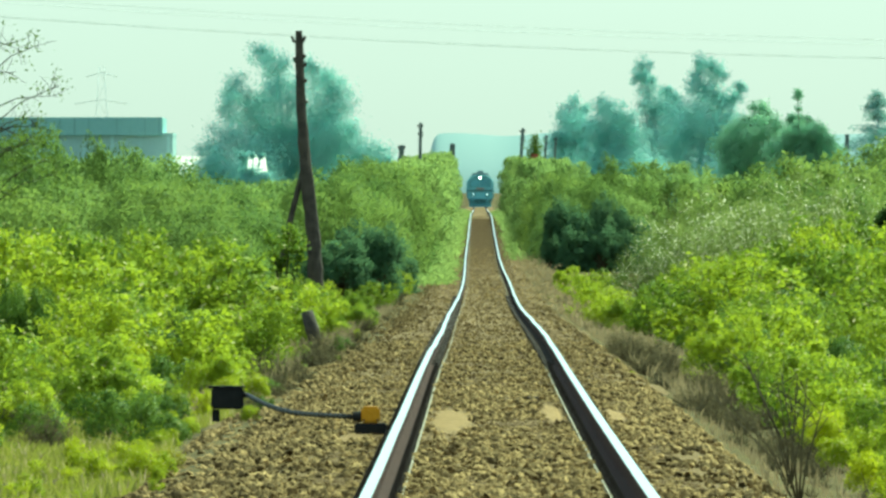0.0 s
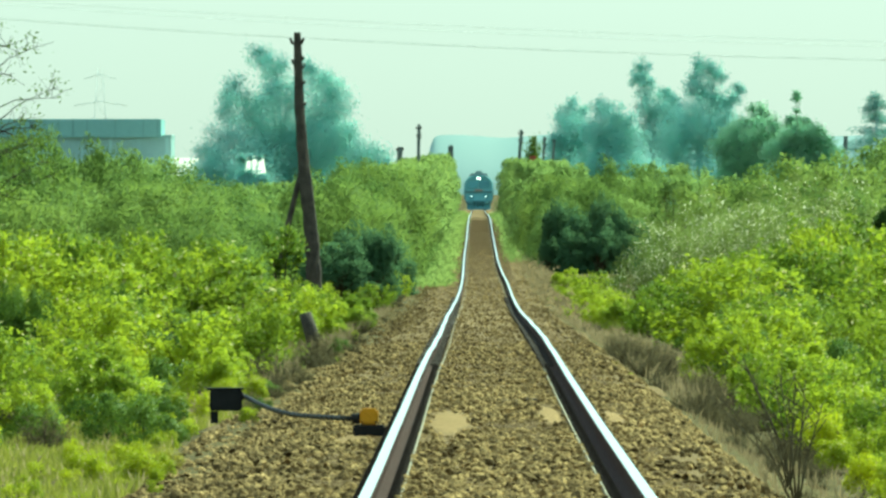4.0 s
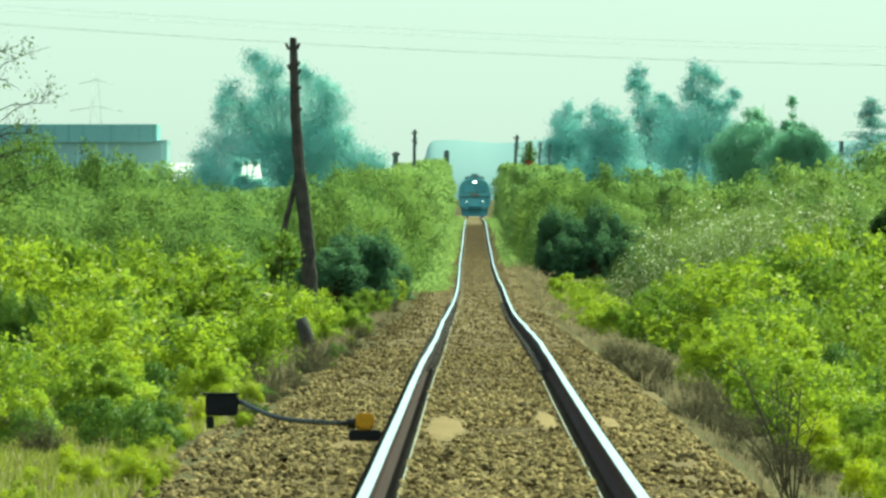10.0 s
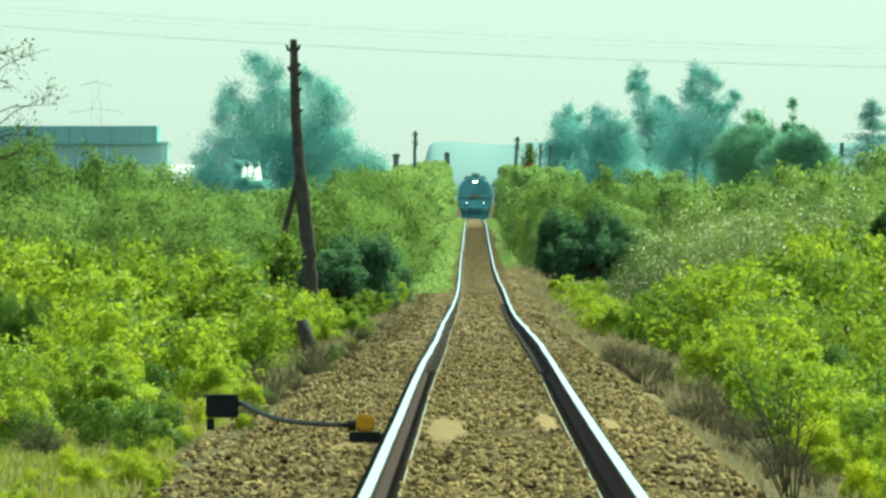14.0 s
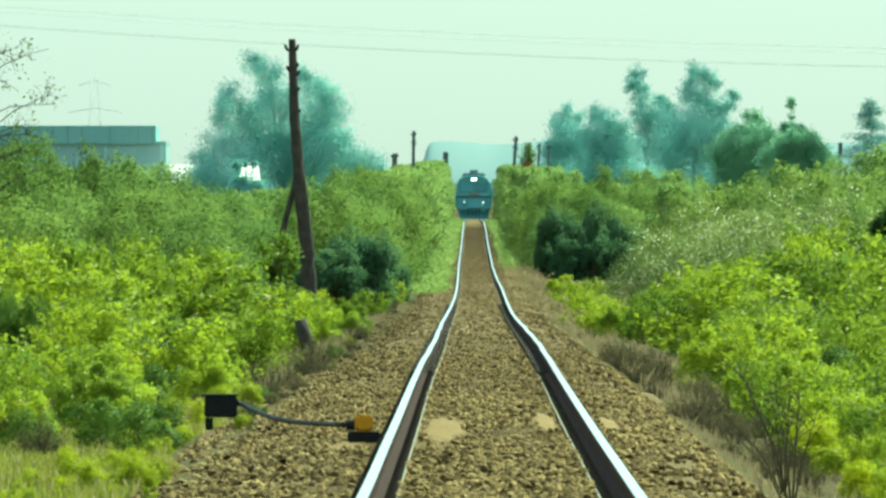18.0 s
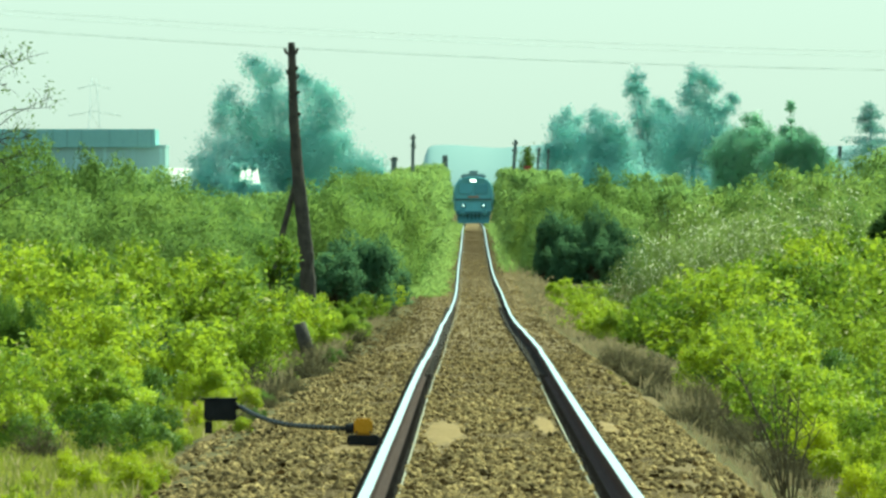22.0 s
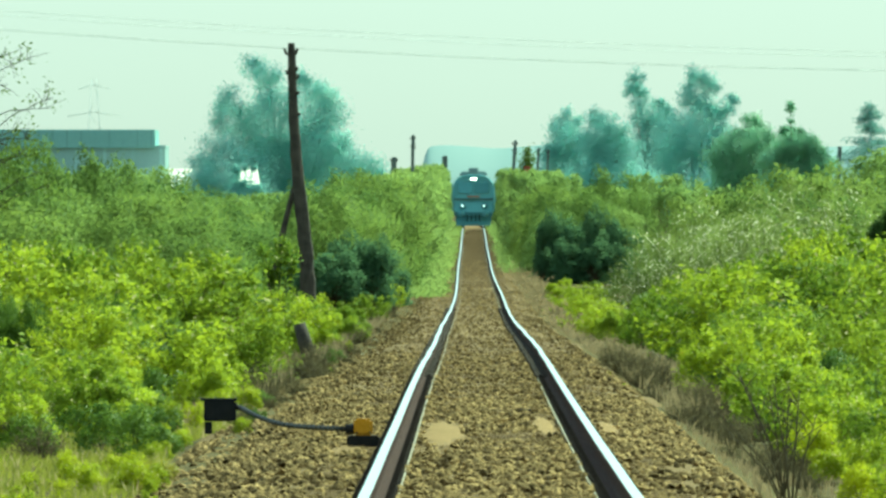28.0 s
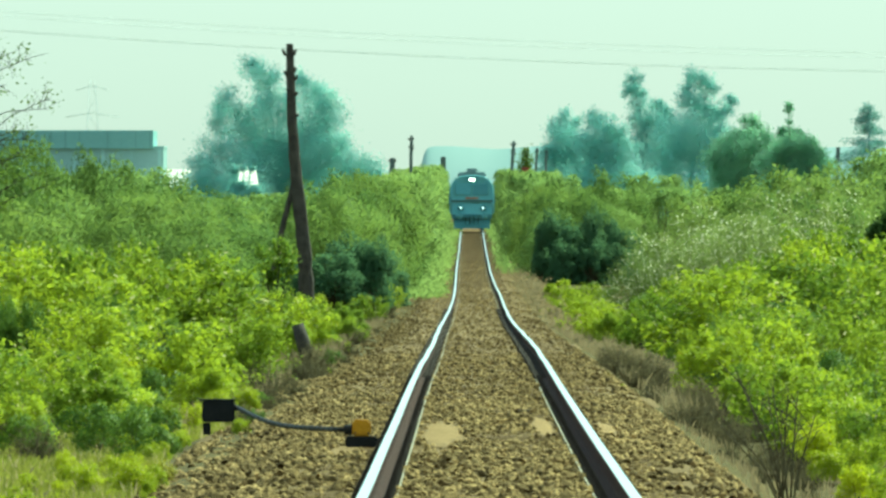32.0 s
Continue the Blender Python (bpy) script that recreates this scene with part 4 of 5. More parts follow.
# ---- trackside sensor ----
def trackside_sensor():
    z = rail_z(97) - 0.165
    s = thing("wheel_sensor", (-1.0, 97, z), "yellow wheel sensor box on a black base beside the rail", "sensor")
    boxed("base", (-0.13, 0.12, -0.09, 0.09, 0.0, 0.085), M_black, s, "black rubber base", 0.012)
    boxed("clamp", (0.08, 0.20, -0.03, 0.03, 0.03, 0.07), M_plate, s, "iron rail clamp", 0.006)
    cover = boxed("cover", (-0.075, 0.07, -0.07, 0.07, 0.085, 0.215), M_yellow, s, "yellow painted cover", 0.018)
    rod("gland", [(-0.14, 0, 0.135), (-0.105, 0, 0.135), (-0.07, 0, 0.14)], 0.036, 0.042, M_black, s, "black cable gland", 10)
    for bx in (-0.055, 0.05):
        for by in (-0.074,):
            rod("bolt", [(bx, by, 0.11), (bx, by - 0.006, 0.11)], 0.009, 0.008, M_plate, cover, "", 6)
    zb = rail_z(113) - 0.31
    b = thing("junction_box", (-2.455, 113, zb), "black square junction box on a short stake", "box")
    g = 0.09
    boxed("housing", (-0.135, 0.16, -0.09, 0.09, g + 0.025, g + 0.215), M_black, b, "", 0.012)
    boxed("lid", (-0.165, 0.17, -0.10, 0.10, g + 0.215, g + 0.235), M_black, b, "overhanging black lid", 0.006)
    boxed("stake", (-0.13, -0.06, -0.03, 0.03, 0.0, g + 0.02), M_black, b, "", 0.005)
    rod("gland", [(0.15, 0, g + 0.155), (0.19, 0, g + 0.15)], 0.032, 0.022, M_black, b, "", 8)
    c = thing("cable", (-2.26, 113, zb + 0.245), "thick black ribbed cable sagging to the ground", "cable")
    CE = (z + 0.135) - (zb + 0.245)
    ctl = [(x, -16.0 * f, -0.005 + (CE + 0.005) * f - 0.065 * math.sin(math.pi * f) - 0.01 * math.sin(2 * math.pi * f)) for f in [k / 12 for k in range(13)] for x in [1.115 * f]]
    rod("hose", ctl, 0.023, 0.017, M_black, c, "", 8)
    for i in range(len(ctl) - 1):
        p, q = Vector(ctl[i]), Vector(ctl[i + 1])
        for k in (0.25, 0.75):
            a = p.lerp(q, k)
            d = (q - p).normalized() * 0.005
            rod("rib", [tuple(a - d), tuple(a + d)], 0.024, 0.024, M_black, c, "", 8)


trackside_sensor()
stake = thing("tree_stump", (-2.87, 200, ground_z(-2.87, 200) - 0.05), "short dark leaning tree stump in the scrub", "stump")
rod("shaft", [(0.16, 0, 0), (0.03, 0, 0.42), (-0.06, 0, 0.72)], 0.13, 0.10, M_wood, stake, "", 9)


# ---- the far distance ----
def long_hall():
    y0, y1 = 1500, 1518
    z = ground_z(-45, 1500) - 0.2
    h = thing("industrial_hall", (-50, 1500, z), "long grey-teal industrial hall with a dark roof block", "building")
    top = 7.1 - z
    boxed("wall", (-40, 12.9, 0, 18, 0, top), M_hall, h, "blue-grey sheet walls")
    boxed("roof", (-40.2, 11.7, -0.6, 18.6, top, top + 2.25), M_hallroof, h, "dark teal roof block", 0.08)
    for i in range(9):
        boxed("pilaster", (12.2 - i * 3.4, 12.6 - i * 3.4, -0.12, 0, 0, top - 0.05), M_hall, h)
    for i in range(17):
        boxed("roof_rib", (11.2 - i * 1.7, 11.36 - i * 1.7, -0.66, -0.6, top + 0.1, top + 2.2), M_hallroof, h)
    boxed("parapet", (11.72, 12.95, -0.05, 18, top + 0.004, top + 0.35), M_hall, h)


def white_house(x, y, w, hgt, roofed, label):
    z = ground_z(x, y) - 0.2
    h = thing("white_house", (x, y, z), label, "building")
    boxed("wall", (-w / 2, w / 2, 0, 7, 0, hgt), M_white, h, "sunlit white plastered wall")
    bm = bmesh.new()
    v = [bm.verts.new(c) for c in ((-w / 2 - .2, -.4, hgt), (w / 2 + .2, -.4, hgt), (w / 2 + .2, 7.4, hgt), (-w / 2 - .2, 7.4, hgt), (-w * 0.5, 3.5, hgt + roofed), (w * 0.5, 3.5, hgt + roofed))]
    for f in ((0, 1, 5, 4), (2, 3, 4, 5), (0, 4, 3), (1, 2, 5), (3, 2, 1, 0)):
        bm.faces.new([v[i] for i in f])
    part("roof", bm, M_white, h, "pale sheet roof")
    for k in (-0.25, 0.2):
        boxed("window", (k * w - 0.4, k * w + 0.4, -0.04, 0, hgt * 0.5, hgt * 0.5 + 1.1), M_glass, h)


long_hall()
white_house(-34.9, 1490, 3.4, 4.72, 2.2, "low white building with a bright sunlit roof beside the hall")
white_house(-20.75, 1150, 1.45, 4.45, 1.65, "small white building with a sunlit roof among trees")
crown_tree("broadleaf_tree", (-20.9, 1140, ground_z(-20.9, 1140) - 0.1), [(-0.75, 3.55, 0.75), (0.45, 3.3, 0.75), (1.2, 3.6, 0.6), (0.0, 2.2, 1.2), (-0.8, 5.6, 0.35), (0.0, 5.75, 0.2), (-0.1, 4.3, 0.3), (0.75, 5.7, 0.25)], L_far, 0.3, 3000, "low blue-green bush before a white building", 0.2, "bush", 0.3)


def hills():
    """A far wooded ridge; haze is put in as pale colour and a faint glow."""
    n = 240
    V, F = [], []
    for i in range(n):
        u = -1 + 2 * i / (n - 1)
        x = 60 * u + 2500 * u ** 5
        h = 5.5 + 7.5 * (1 + math.tanh((x + 19) / 1.6)) + 1.0 * noise.noise((x * 0.05, 0, 9))
        V += [(x, 4780, -6), (x, 4800, h), (x, 4890, -6)]
    for i in range(n - 1):
        a, b = i * 3, i * 3 + 3
        F += [(a, b, b + 1, a + 1), (a + 1, b + 1, b + 2, a + 2)]
    m = glow("hazed_glowing_ridge", (0.17, 0.25, 0.255), 0.30)
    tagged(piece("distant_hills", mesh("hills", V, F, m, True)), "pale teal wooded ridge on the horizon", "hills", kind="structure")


hills()


def power_line():
    """Two wooden masts outside the view and the slack wires between them."""
    a, b = Vector((-75, 940, 0)), Vector((75, 1060, 0))
    masts = []
    for p, top in ((a, 18.0), (b, 12.6)):
        z = ground_z(p.x, p.y)
        mst = thing("power_mast", (p.x, p.y, z), "grey steel power line mast", "mast")
        for s in (-1, 1):
            rod("leg", [(s * 0.9, 0, 0), (s * 0.3, 0, top - z)], 0.12, 0.08, M_steel, mst)
        for hgt in (0.3, 0.55, 0.8):
            rod("brace", [(-0.9 + 0.6 * hgt, 0, hgt * (top - z)), (0.9 - 0.6 * hgt, 0, (hgt + 0.08) * (top - z))], 0.05, 0.05, M_steel, mst)
        rod("crossarm", [(-0.2, -2.2, top - z - 0.6), (0.2, 2.2, top - z - 0.6)], 0.09, 0.09, M_steel, mst)
    for dz, dy, sag in ((-0.6, 0.0, 2.2), (-0.75, 0.6, 2.1), (0.55, 0.0, 1.8), (0.35, 0.5, 2.0)):
        path = []
        for i in range(41):
            f = i / 40
            q = a.lerp(b, f)
            path.append((q.x, q.y + dy, 18.0 + (12.6 - 18.0) * f + dz - sag * 4 * f * (1 - f)))
        w = rod("power_wire", path, 0.019, 0.019, M_wire, None, "", 5)
        tagged(w, "slack grey power line wire against the sky", "wire", "power line wires")


power_line()


def lattice_pylon(x, y, top, arm):
    z = ground_z(x, y)
    t = thing("lattice_pylon", (x, y, z), "distant lattice power pylon painted pale as if in haze", "pylon")
    h = top - z
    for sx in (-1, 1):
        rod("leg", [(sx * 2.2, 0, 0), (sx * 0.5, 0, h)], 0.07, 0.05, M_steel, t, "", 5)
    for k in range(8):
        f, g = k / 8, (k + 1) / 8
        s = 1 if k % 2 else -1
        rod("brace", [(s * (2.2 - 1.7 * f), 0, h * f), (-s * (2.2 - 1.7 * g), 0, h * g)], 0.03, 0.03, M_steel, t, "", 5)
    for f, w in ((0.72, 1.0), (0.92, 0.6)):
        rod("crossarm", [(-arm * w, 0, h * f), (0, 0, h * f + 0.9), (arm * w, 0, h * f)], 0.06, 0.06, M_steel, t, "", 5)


lattice_pylon(-76, 2500, 25.0, 5.4)


# ---- locomotive ----
def wheelset(parent, y):
    w = rod("wheelset", [(-0.95, y, 0.55), (0.95, y, 0.55)], 0.09, 0.09, M_under, parent)
    for s in (-1, 1):
        rod("wheel", [(s * 0.70, y, 0.55), (s * 0.82, y, 0.55)], 0.55, 0.55, M_under, w, "", 20)


def prism(name, prof, x0, x1, material, parent, label="", bevel=0.0):
    """A side outline (y, z) drawn out across x."""
    bm = bmesh.new()
    a = [bm.verts.new((x0, y, z)) for y, z in prof]
    b = [bm.verts.new((x1, y, z)) for y, z in prof]
    n = len(prof)
    bm.faces.new(a)
    bm.faces.new(list(reversed(b)))
    for i in range(n):
        bm.faces.new((a[i], b[i], b[(i + 1) % n], a[(i + 1) % n]))
    bmesh.ops.recalc_face_normals(bm, faces=bm.faces)
    if bevel:
        bmesh.ops.bevel(bm, geom=list(bm.edges), offset=bevel, segments=3, affect="EDGES")
    return part(name, bm, material, parent, label)


def locomotive():
    t = thing("locomotive", (0, 900, rail_z(900)), "blue diesel locomotive with lit headlights coming down the line", "locomotive")
    L = 17.0
    # body: rounded shoulders, each ring (y, shrink, lower edge, rake) along the length
    half = [(1.42, 1.1), (1.52, 1.3), (1.55, 2.0), (1.54, 2.75), (1.48, 3.15), (1.34, 3.45), (1.12, 3.68), (0.8, 3.82), (0.4, 3.88)]
    ring = half + [(-x, z) for x, z in reversed(half)]
    bm, rows = bmesh.new(), []
    for y, k, rake in ((0.06, 0.93, 1), (0.0, 0.97, 1), (0.14, 1.0, 1), (0.9, 1.0, 0), (L - 0.9, 1.0, 0), (L - 0.14, 1.0, -1), (L, 0.97, -1), (L - 0.06, 0.93, -1)):
        rows.append([bm.verts.new((x * k, y + rake * 0.38 * max(0.0, (z - 2.1) / 1.78) ** 1.3, 1.1 + (z - 1.1) * (0.5 + 0.5 * k))) for x, z in ring])
    for a, b in zip(rows, rows[1:]):
        for q in range(len(ring)):
            bm.faces.new((a[q], a[(q + 1) % len(ring)], b[(q + 1) % len(ring)], b[q]))
    bm.faces.new(rows[0])
    bm.faces.new(list(reversed(rows[-1])))
    bmesh.ops.recalc_face_normals(bm, faces=bm.faces)
    part("body", bm, M_blue, t, "blue painted body", True)
    bm = bmesh.new()
    box(bm, -1.0, 1.0, 1.3, L - 1.3, 3.7, 4.12, 0.12)
    roof = part("roof", bm, M_roof, t, "grey roof")
    boxed("roof_housing", (-0.42, 0.42, 1.6, 5.2, 4.1, 4.38), M_roof, roof, "", 0.1)
    for x0, x1 in ((-1.12, -0.08), (0.08, 1.12)):
        prism("cab_window", [(0.075, 2.52), (0.05, 2.54), (0.24, 3.30), (0.28, 3.28)], x0, x1, M_glass, t, "dark cab window")
    boxed("nose_band", (-1.46, 1.46, -0.02, 0.1, 2.02, 2.16), M_cream, t, "pale stripe", 0.01)
    boxed("number_board", (-0.45, 0.45, -0.012, 0.06, 2.24, 2.36), M_tile, t, "small reddish plate", 0.008)
    lamp = boxed("top_lamp", (-0.34, 0.34, 0.28, 0.62, 3.42, 3.74), M_under, t, "", 0.05)
    for x in (-0.19, 0.19):
        rod("lens", [(x * 0.62, 0.262, 3.58), (x * 0.62, 0.285, 3.58)], 0.075, 0.075, M_lamp, lamp, "bright headlight", 16)
    for x in (-0.79, 0.79):
        hl = rod("headlight", [(x, -0.05, 1.62), (x, 0.15, 1.62)], 0.2, 0.2, M_under, t, "", 16)
        rod("lens", [(x, -0.075, 1.62), (x, -0.052, 1.62)], 0.06, 0.06, M_marker, hl, "lit lower headlight", 16)
    boxed("buffer_beam", (-1.4, 1.4, 0.05, 0.45, 0.85, 1.2), M_under, t, "dark buffer beam", 0.04)
    for x in (-0.875, 0.875):
        b = rod("buffer", [(x, 0.05, 1.05), (x, -0.5, 1.05)], 0.11, 0.10, M_under, t, "", 12)
        rod("buffer_plate", [(x, -0.5, 1.05), (x, -0.55, 1.05)], 0.24, 0.23, M_under, b, "", 16)
    rod("coupling_hook", [(0, 0.05, 1.0), (0, -0.25, 1.0), (0, -0.3, 0.75)], 0.06, 0.05, M_under, t, "", 8)
    prism("snow_plough", [(0.3, 0.85), (0.1, 0.5), (0.0, 0.18), (0.12, 0.18), (0.25, 0.5), (0.42, 0.85)], -1.25, 1.25, M_under, t, "dark plough below the beam")
    for x in (-0.75, -0.25, 0.25, 0.75):
        rod("brake_hose", [(x * 0.6, 0.05, 0.95), (x * 0.6, -0.12, 0.75), (x * 0.6, 0.0, 0.5)], 0.03, 0.03, M_black, t, "", 6)
    for y in (2.0, 12.0):
        bg = boxed("bogie", (-1.2, 1.2, y - 1.0, y + 4.0, 0.35, 0.95), M_under, t, "", 0.06)
        for k in (0.0, 1.5, 3.0):
            wheelset(bg, y + k)
    boxed("fuel_tank", (-1.3, 1.3, 6.6, 10.2, 0.3, 1.1), M_under, t, "", 0.1)
    for sx in (-1, 1):
        for y in (1.0, L - 1.9):
            boxed("side_window", (sx * 1.555 - 0.012, sx * 1.555 + 0.012, y, y + 0.8, 2.5, 3.15), M_glass, t, "dark side window", 0.005)
        for y in (2.3, L - 3.0):
            door = boxed("door", (sx * 1.558 - 0.014, sx * 1.558 + 0.014, y, y + 0.65, 1.25, 3.2), M_blue, t, "", 0.006)
            rod("handle", [(sx * 1.61, y + 0.08, 1.9), (sx * 1.61, y + 0.08, 2.5)], 0.018, 0.018, M_cream, door, "pale door handle", 6)
        for k in range(5):
            grille = boxed("grille", (sx * 1.557 - 0.012, sx * 1.557 + 0.012, 4.2 + k * 1.75, 5.5 + k * 1.75, 2.55, 3.3), M_under, t, "dark louvred grille", 0.005)
            for q in range(4):
                boxed("slat", (sx * 1.575 - 0.012, sx * 1.575 + 0.012, 4.25 + k * 1.75, 5.45 + k * 1.75, 2.62 + q * 0.17, 2.68 + q * 0.17), M_blue, grille)
        rod("roof_edge", [(sx * 1.16, 0.9, 3.68), (sx * 1.16, L - 0.9, 3.68)], 0.05, 0.05, M_roof, roof, "", 6)
    for x in (-1.42, 1.42):
        rod("grab_rail", [(x, -0.02, 1.3), (x, -0.05, 1.9), (x, 0.05, 2.4)], 0.02, 0.02, M_cream, t, "", 6)
    return t


loco = locomotive()


# ---- bird ----
def make_bird():
    b = thing("bird", (40, 130, 4), "small dark swallow in flight", "bird")
    bm = bmesh.new()
    bmesh.ops.create_uvsphere(bm, u_segments=10, v_segments=7, radius=1, matrix=Matrix.Diagonal((0.036, 0.014, 0.014, 1)))
    part("body", bm, M_bird, b, "", True)
    for s in (-1, 1):
        bm = bmesh.new()
        pts = [(-0.014, 0, 0.004), (0.016, 0, 0.004), (0.03, s * 0.045, 0.018), (0.05, s * 0.09, 0.012), (0.012, s * 0.045, 0.016)]
        lo = [bm.verts.new(p) for p in pts]
        hi = [bm.verts.new((p[0], p[1], p[2] + 0.006)) for p in pts]
        bm.faces.new(lo)
        bm.faces.new(list(reversed(hi)))
        for i in range(5):
            bm.faces.new((lo[i], hi[i], hi[(i + 1) % 5], lo[(i + 1) % 5]))
        part("wing", bm, M_bird, b)
    bm = bmesh.new()
    bmesh.ops.create_cone(bm, cap_ends=True, segments=6, radius1=0.009, radius2=0.004, depth=0.03, matrix=Matrix.Translation((0.045, 0, 0)) @ Matrix.Rotation(1.5708, 4, "Y"))
    part("tail", bm, M_bird, b)
    return b


bird = make_bird()


# ---- grass and small ground cover ----
def grass_field(name, n, x0, x1, y0, y1, hgt, label, blade=None):
    P = np.stack([rng.uniform(x0, x1, n), y0 + (y1 - y0) * rng.uniform(0, 1, n) ** 1.3, np.zeros(n)], 1)
    keep = np.array([noise.noise((p[0] * 1.1, p[1] * 0.25, 8)) > -0.25 and (p[1] > 114 or p[0] > 0 or abs(p[0] + 0.16 + 0.0203 * p[1]) > 0.42) for p in P])
    P = P[keep]
    n = len(P)
    for p in P:
        p[2] = ground_z(p[0], p[1])
    d = rng.normal(size=(n, 3)) * 0.2
    d[:, 2] = 1
    H = (hgt * rng.uniform(0.4, 1.2, n))[:, None]
    s = rng.normal(size=(n, 3)) * (1, 0.4, 0)
    s = s / (np.linalg.norm(s, axis=1)[:, None] + 1e-6) * 0.008
    V = np.stack([P - s, P + s, P + d * H * 0.6 + s * 0.7, P + d * H + d * (1, 1, -0.2) * H * 0.25], 1).reshape(-1, 3)
    i = np.arange(n)[:, None] * 4
    F = np.concatenate([i + [0, 1, 2], i + [0, 2, 3]])
    tagged(piece(name, mesh(name, V, F, blade or L_grass)), label, "grass", kind="stuff")


rng = np.random.default_rng(41)
grass_field("grass", 42000, -5.5, -2.4, 66, 125, 0.13, "uneven green and straw-coloured grass beside the ballast")
grass_field("dry_grass", 3500, 1.85, 4.6, 66, 130, 0.10, "sparse straw-coloured grass beside the ballast", L_straw)
grass_field("dry_grass", 4000, -3.6, -2.4, 130, 330, 0.25, "thin dry grass along the ballast shoulder", L_straw)
grass_field("dry_grass", 2500, 1.9, 3.2, 130, 330, 0.22, "thin dry grass along the ballast shoulder", L_straw)


# ---- mud, sleepers, plates, stones ----
MUD = []


def mud_patch(x, y, w, l):
    MUD.append((x, y, w / 2, l / 2))
    n, V, F = 24, [], []
    for ring, k, dz in ((0, 1.0, -0.03), (1, 0.8, 0.006), (2, 0.4, 0.012)):
        for i in range(n):
            a = 2 * math.pi * i / n
            r = k * (1 + 0.4 * noise.noise((math.cos(a) * 2.2 + x * 7, math.sin(a) * 2.2, y)))
            px, py = x + w / 2 * r * math.cos(a), y + l / 2 * r * math.sin(a)
            V.append((px, py, rail_z(py) - 0.185 + dz - 0.002))
    for ring in range(2):
        for i in range(n):
            F.append((ring * n + i, ring * n + (i + 1) % n, (ring + 1) * n + (i + 1) % n, (ring + 1) * n + i))
    F.append(tuple(2 * n + i for i in range(n)))
    tagged(piece("mud_patch", mesh("mud_patch", V, F, M_mud, True)), "dried tan mud patch over the ballast", "mud", "mud patches", "stuff")


mud_patch(-0.40, 105, 0.46, 19)
mud_patch(0.48, 109, 0.24, 15)
mud_patch(1.02, 108, 0.24, 10)
mud_patch(-1.12, 96, 0.36, 7)
clod = thing("iron_offcut", (0.35, 118, rail_z(118) - 0.185), "dark iron offcut lying in the ballast", "metal scrap")
boxed("plate", (-0.05, 0.06, -0.2, 0.2, 0.0, 0.035), M_plate, clod, "", 0.008)


def sleepers():
    bm = bmesh.new()
    box(bm, -1.25, 1.25, -0.13, 0.13, -0.2, 0.0, 0.02)
    me = bpy.data.meshes.new("sleeper")
    bm.to_mesh(me)
    bm.free()
    me.materials.append(M_concrete)
    bm = bmesh.new()
    box(bm, -0.14, 0.14, -0.085, 0.085, 0.0, 0.02)
    for s in (-1, 1):
        box(bm, s * 0.1 - 0.03, s * 0.1 + 0.03, -0.05, 0.05, 0.02, 0.05)
        box(bm, s * 0.1 - 0.014, s * 0.1 + 0.014, -0.014, 0.014, 0.05, 0.075)
    pl = bpy.data.meshes.new("baseplate")
    bm.to_mesh(pl)
    bm.free()
    pl.materials.append(M_plate)
    for i in range(290):
        y = 60 + i * 0.6
        s = piece("sleeper", me, track, "", Matrix.Translation((0, y, rail_z(y) - 0.178)))
        if i < 145:
            for x in (-0.7525, 0.7525):
                piece("baseplate", pl, s, "", Matrix.Translation((x, 0, 0)))
    SB = [(-1, -1), (1, -1), (1, 1), (-1, 1)]
    V, F = [], []
    for y in [-18 + 0.6 * k for k in range(130)] + [234 + 0.6 * k for k in range(1500)]:
        b, z = len(V), rail_z(y) - 0.178
        V += [(sx * 1.25, y + sy * 0.13, z + sz) for sz in (-0.1, 0) for sx, sy in SB]
        F += [(b, b + 1, b + 5, b + 4), (b + 1, b + 2, b + 6, b + 5), (b + 2, b + 3, b + 7, b + 6), (b + 3, b, b + 4, b + 7), (b + 4, b + 5, b + 6, b + 7)]
    tagged(piece("far_sleepers", mesh("far_sleepers", V, F, M_concrete), track), "dusty sleepers farther along", kind="stuff")
    V, F = [], []
    for i in list(range(-130, 0)) + list(range(145, 500)):
        y = 60 + i * 0.6
        for x in (-0.7525, 0.7525):
            b, z = len(V), rail_z(y) - 0.178
            V += [(x + sx * 0.14, y + sy * 0.085, z + sz) for sz in (0, 0.05) for sx, sy in ((-1, -1), (1, -1), (1, 1), (-1, 1))]
            F += [(b, b + 1, b + 5, b + 4), (b + 1, b + 2, b + 6, b + 5), (b + 2, b + 3, b + 7, b + 6), (b + 3, b, b + 4, b + 7), (b + 4, b + 5, b + 6, b + 7)]
    tagged(piece("far_baseplates", mesh("far_baseplates", V, F, M_plate), track), "dark iron baseplates farther along", kind="stuff")


sleepers()

ICO_V = np.array([(0, 0, 1), (.89, 0, .45), (.28, .85, .45), (-.72, .53, .45), (-.72, -.53, .45), (.28, -.85, .45),
                  (.72, .53, -.45), (-.28, .85, -.45), (-.89, 0, -.45), (-.28, -.85, -.45), (.72, -.53, -.45)])
ICO_F = np.array([(0, 1, 2), (0, 2, 3), (0, 3, 4), (0, 4, 5), (0, 5, 1), (1, 6, 2), (2, 7, 3), (3, 8, 4), (4, 9, 5), (5, 10, 1),
                  (2, 6, 7), (3, 7, 8), (4, 8, 9), (5, 9, 10), (1, 10, 6)])


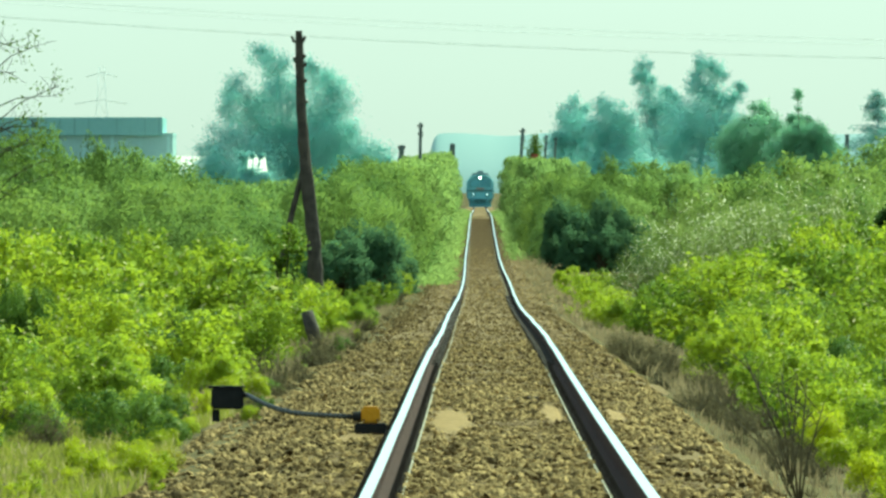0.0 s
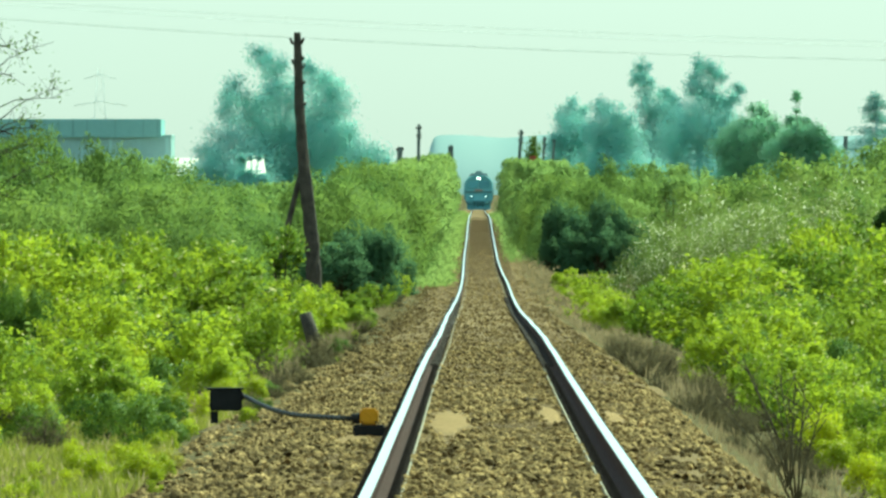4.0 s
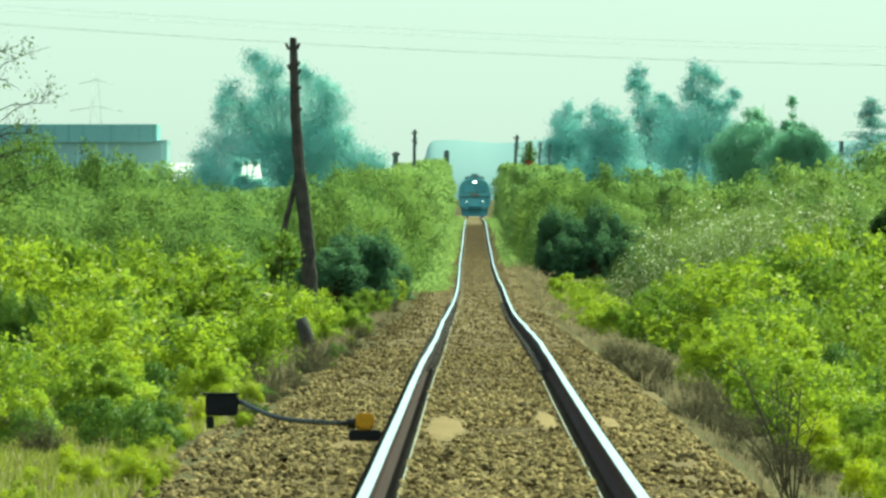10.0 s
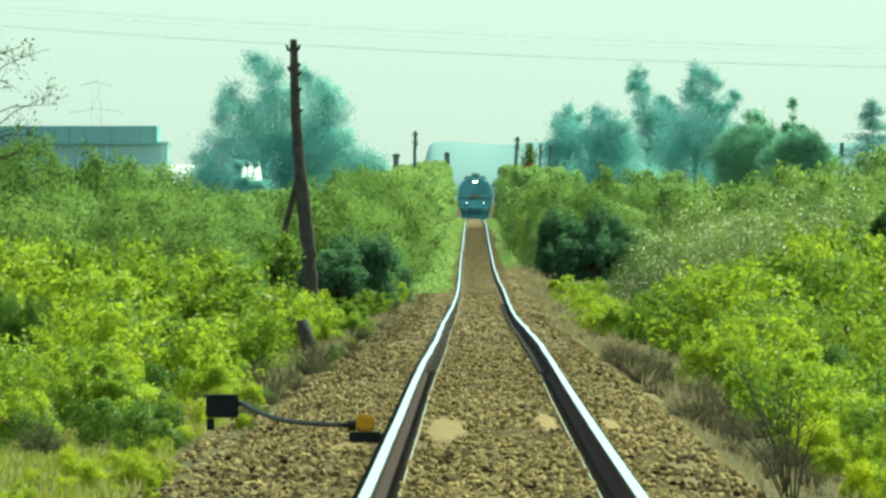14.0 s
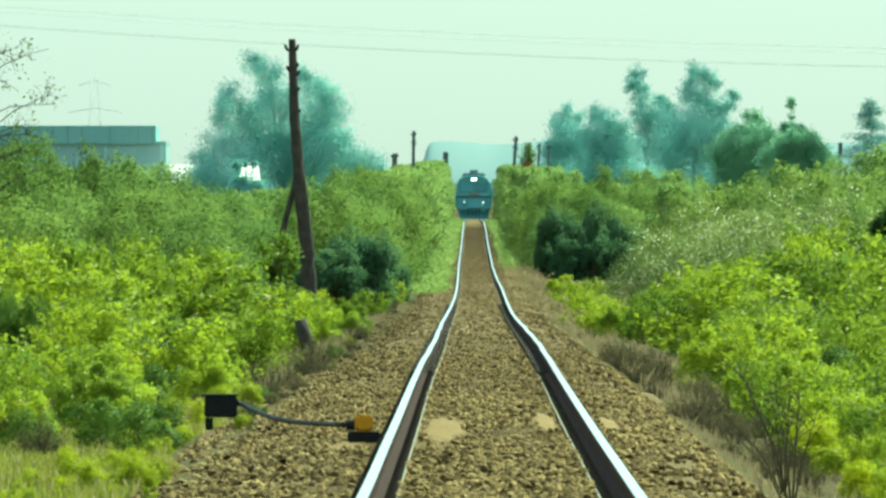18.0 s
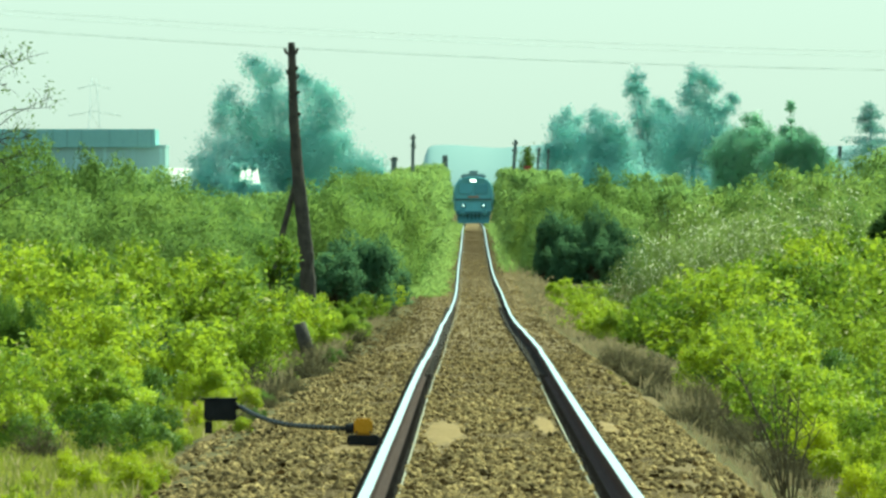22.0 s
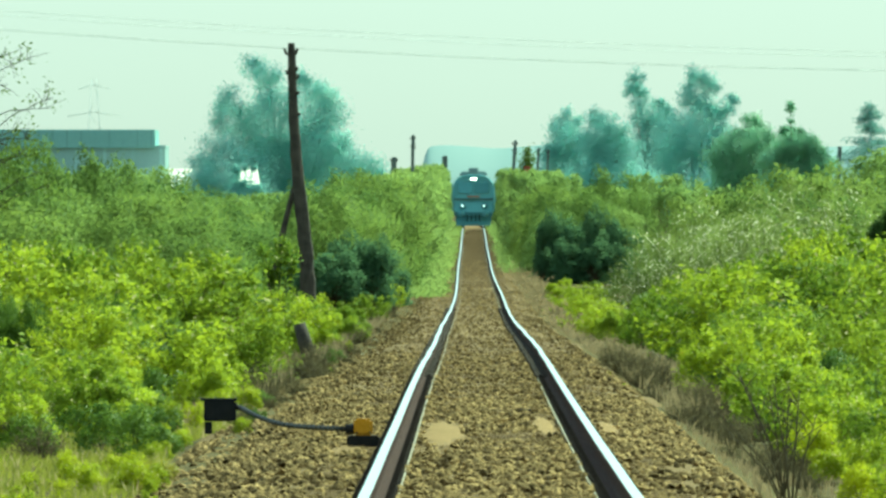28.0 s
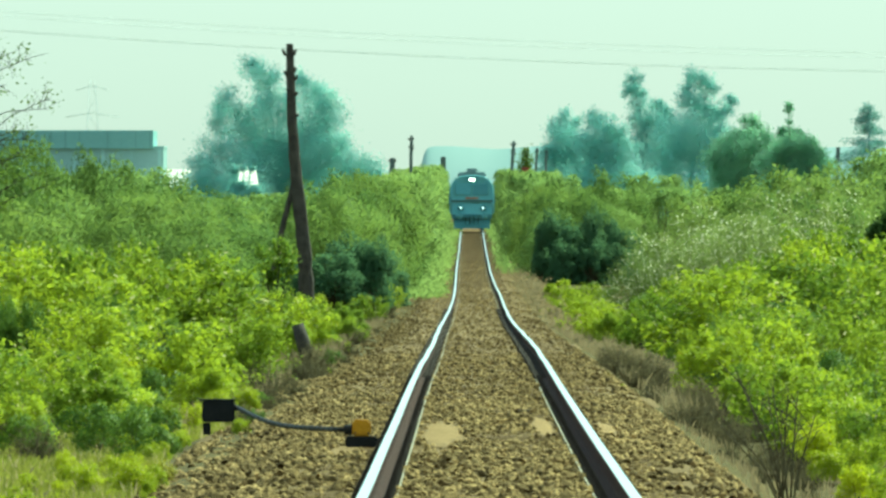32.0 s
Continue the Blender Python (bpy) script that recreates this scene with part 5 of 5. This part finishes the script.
def stones(n, y0, y1, r0, r1):
    P, R = [], []
    zs = {k: rail_z(k) for k in range(int(y0) - 1, int(y1) + 2)}
    for _ in range(n):
        y = float(rng.uniform(y0, y1))
        x = float(rng.uniform(-2.8, 2.05))
        if abs(abs(x) - 0.7525) < 0.13:
            continue
        if any(((x - mx) / mw) ** 2 + ((y - my) / ml) ** 2 < float(rng.uniform(0.35, 1.1)) for mx, my, mw, ml in MUD):
            continue
        z = zs[int(y)] + (zs[int(y) + 1] - zs[int(y)]) * (y - int(y)) + bed_off(x)
        if noise.noise((x * 1.1, y * 0.22, 6)) < float(rng.uniform(-0.8, 0.15)):
            continue
        z += 0.03 * noise.noise((x * 2.2, y * 0.35, 3))
        r = r0 + (r1 - r0) * float(rng.uniform(0, 1)) ** 1.5
        P.append((x, y, z + r * float(rng.uniform(-0.2, 0.5)))), R.append(r)
    P, R = np.array(P), np.array(R)
    k = len(P)
    A = np.linalg.qr(rng.normal(size=(k, 3, 3)))[0]
    S = rng.uniform(0.6, 1.15, (k, 1, 3))
    W = ICO_V[None] * S * R[:, None, None] * rng.uniform(0.82, 1.12, (k, 11, 1))
    V = np.einsum("kvi,kij->kvj", W, A) + P[:, None]
    F = (np.arange(k)[:, None, None] * 11 + ICO_F[None]).reshape(-1, 3)
    return V.reshape(-1, 3), F


def bed_off(x):
    return float(np.interp(x, [-2.85, -2.45, -1.45, -0.6, 0.6, 1.45, 1.7, 2.05], [-0.60, -0.31, -0.19, -0.185, -0.185, -0.19, -0.27, -0.56]))


for n, y0, y1, r0, r1 in ((3000, -18, 66, 0.02, 0.05), (17000, 66, 92, 0.012, 0.05), (22000, 92, 130, 0.012, 0.042), (14000, 130, 190, 0.014, 0.042), (8000, 190, 330, 0.018, 0.04), (5000, 330, 460, 0.02, 0.045), (5000, 460, 640, 0.02, 0.035)):
    V, F = stones(n, y0, y1, r0, r1)
    tagged(piece("ballast", mesh("ballast", V, F, M_stone), track_bed), "crushed tan and brown ballast stones", kind="stuff")
kinds = []
for i in range(8):
    A = np.linalg.qr(rng.normal(size=(3, 3)))[0]
    kinds.append(mesh("ballast_stone", (ICO_V * rng.uniform(0.6, 1.15, 3) * rng.uniform(0.85, 1.12, (11, 1))) @ A, ICO_F, M_stone))
for i in range(280):
    y, x = float(rng.uniform(66.5, 76)), float(rng.uniform(-1.9, 1.8))
    if abs(abs(x) - 0.7525) < 0.15:
        continue
    r = float(rng.uniform(0.025, 0.042))
    piece("ballast_stone", kinds[i % 8], track_bed, "", Matrix.Translation((x, y, rail_z(y) + bed_off(x) + r * 0.5)) @ Matrix.Rotation(float(rng.uniform(0, 6)), 4, "Z") @ Matrix.Diagonal((r, r, r, 1)))


def motions():
    way = [(0, 1435), (4.5, 1340), (9, 1243), (13, 1160), (19, 1040), (23, 970), (28, 905), (32, 868)]
    ts = [0.5 * k for k in range(65)]
    walk(loco, [(t, pose(0, y, rail_z(y))) for t in ts for y in [float(np.interp(t, [a for a, _ in way], [b for _, b in way]))]])
    walk(bird, [(0, pose(30, 131, 2.0)), (12.5, pose(5.3, 130.5, 2.0)), (13.0, pose(0.255, 130, 2.293)), (13.1, pose(-0.74, 130, 2.375)),
                (13.5, pose(-4.7, 130, 2.7)), (14.0, pose(-9.7, 130, 3.4)), (32, pose(-60, 131, 6))])


motions()
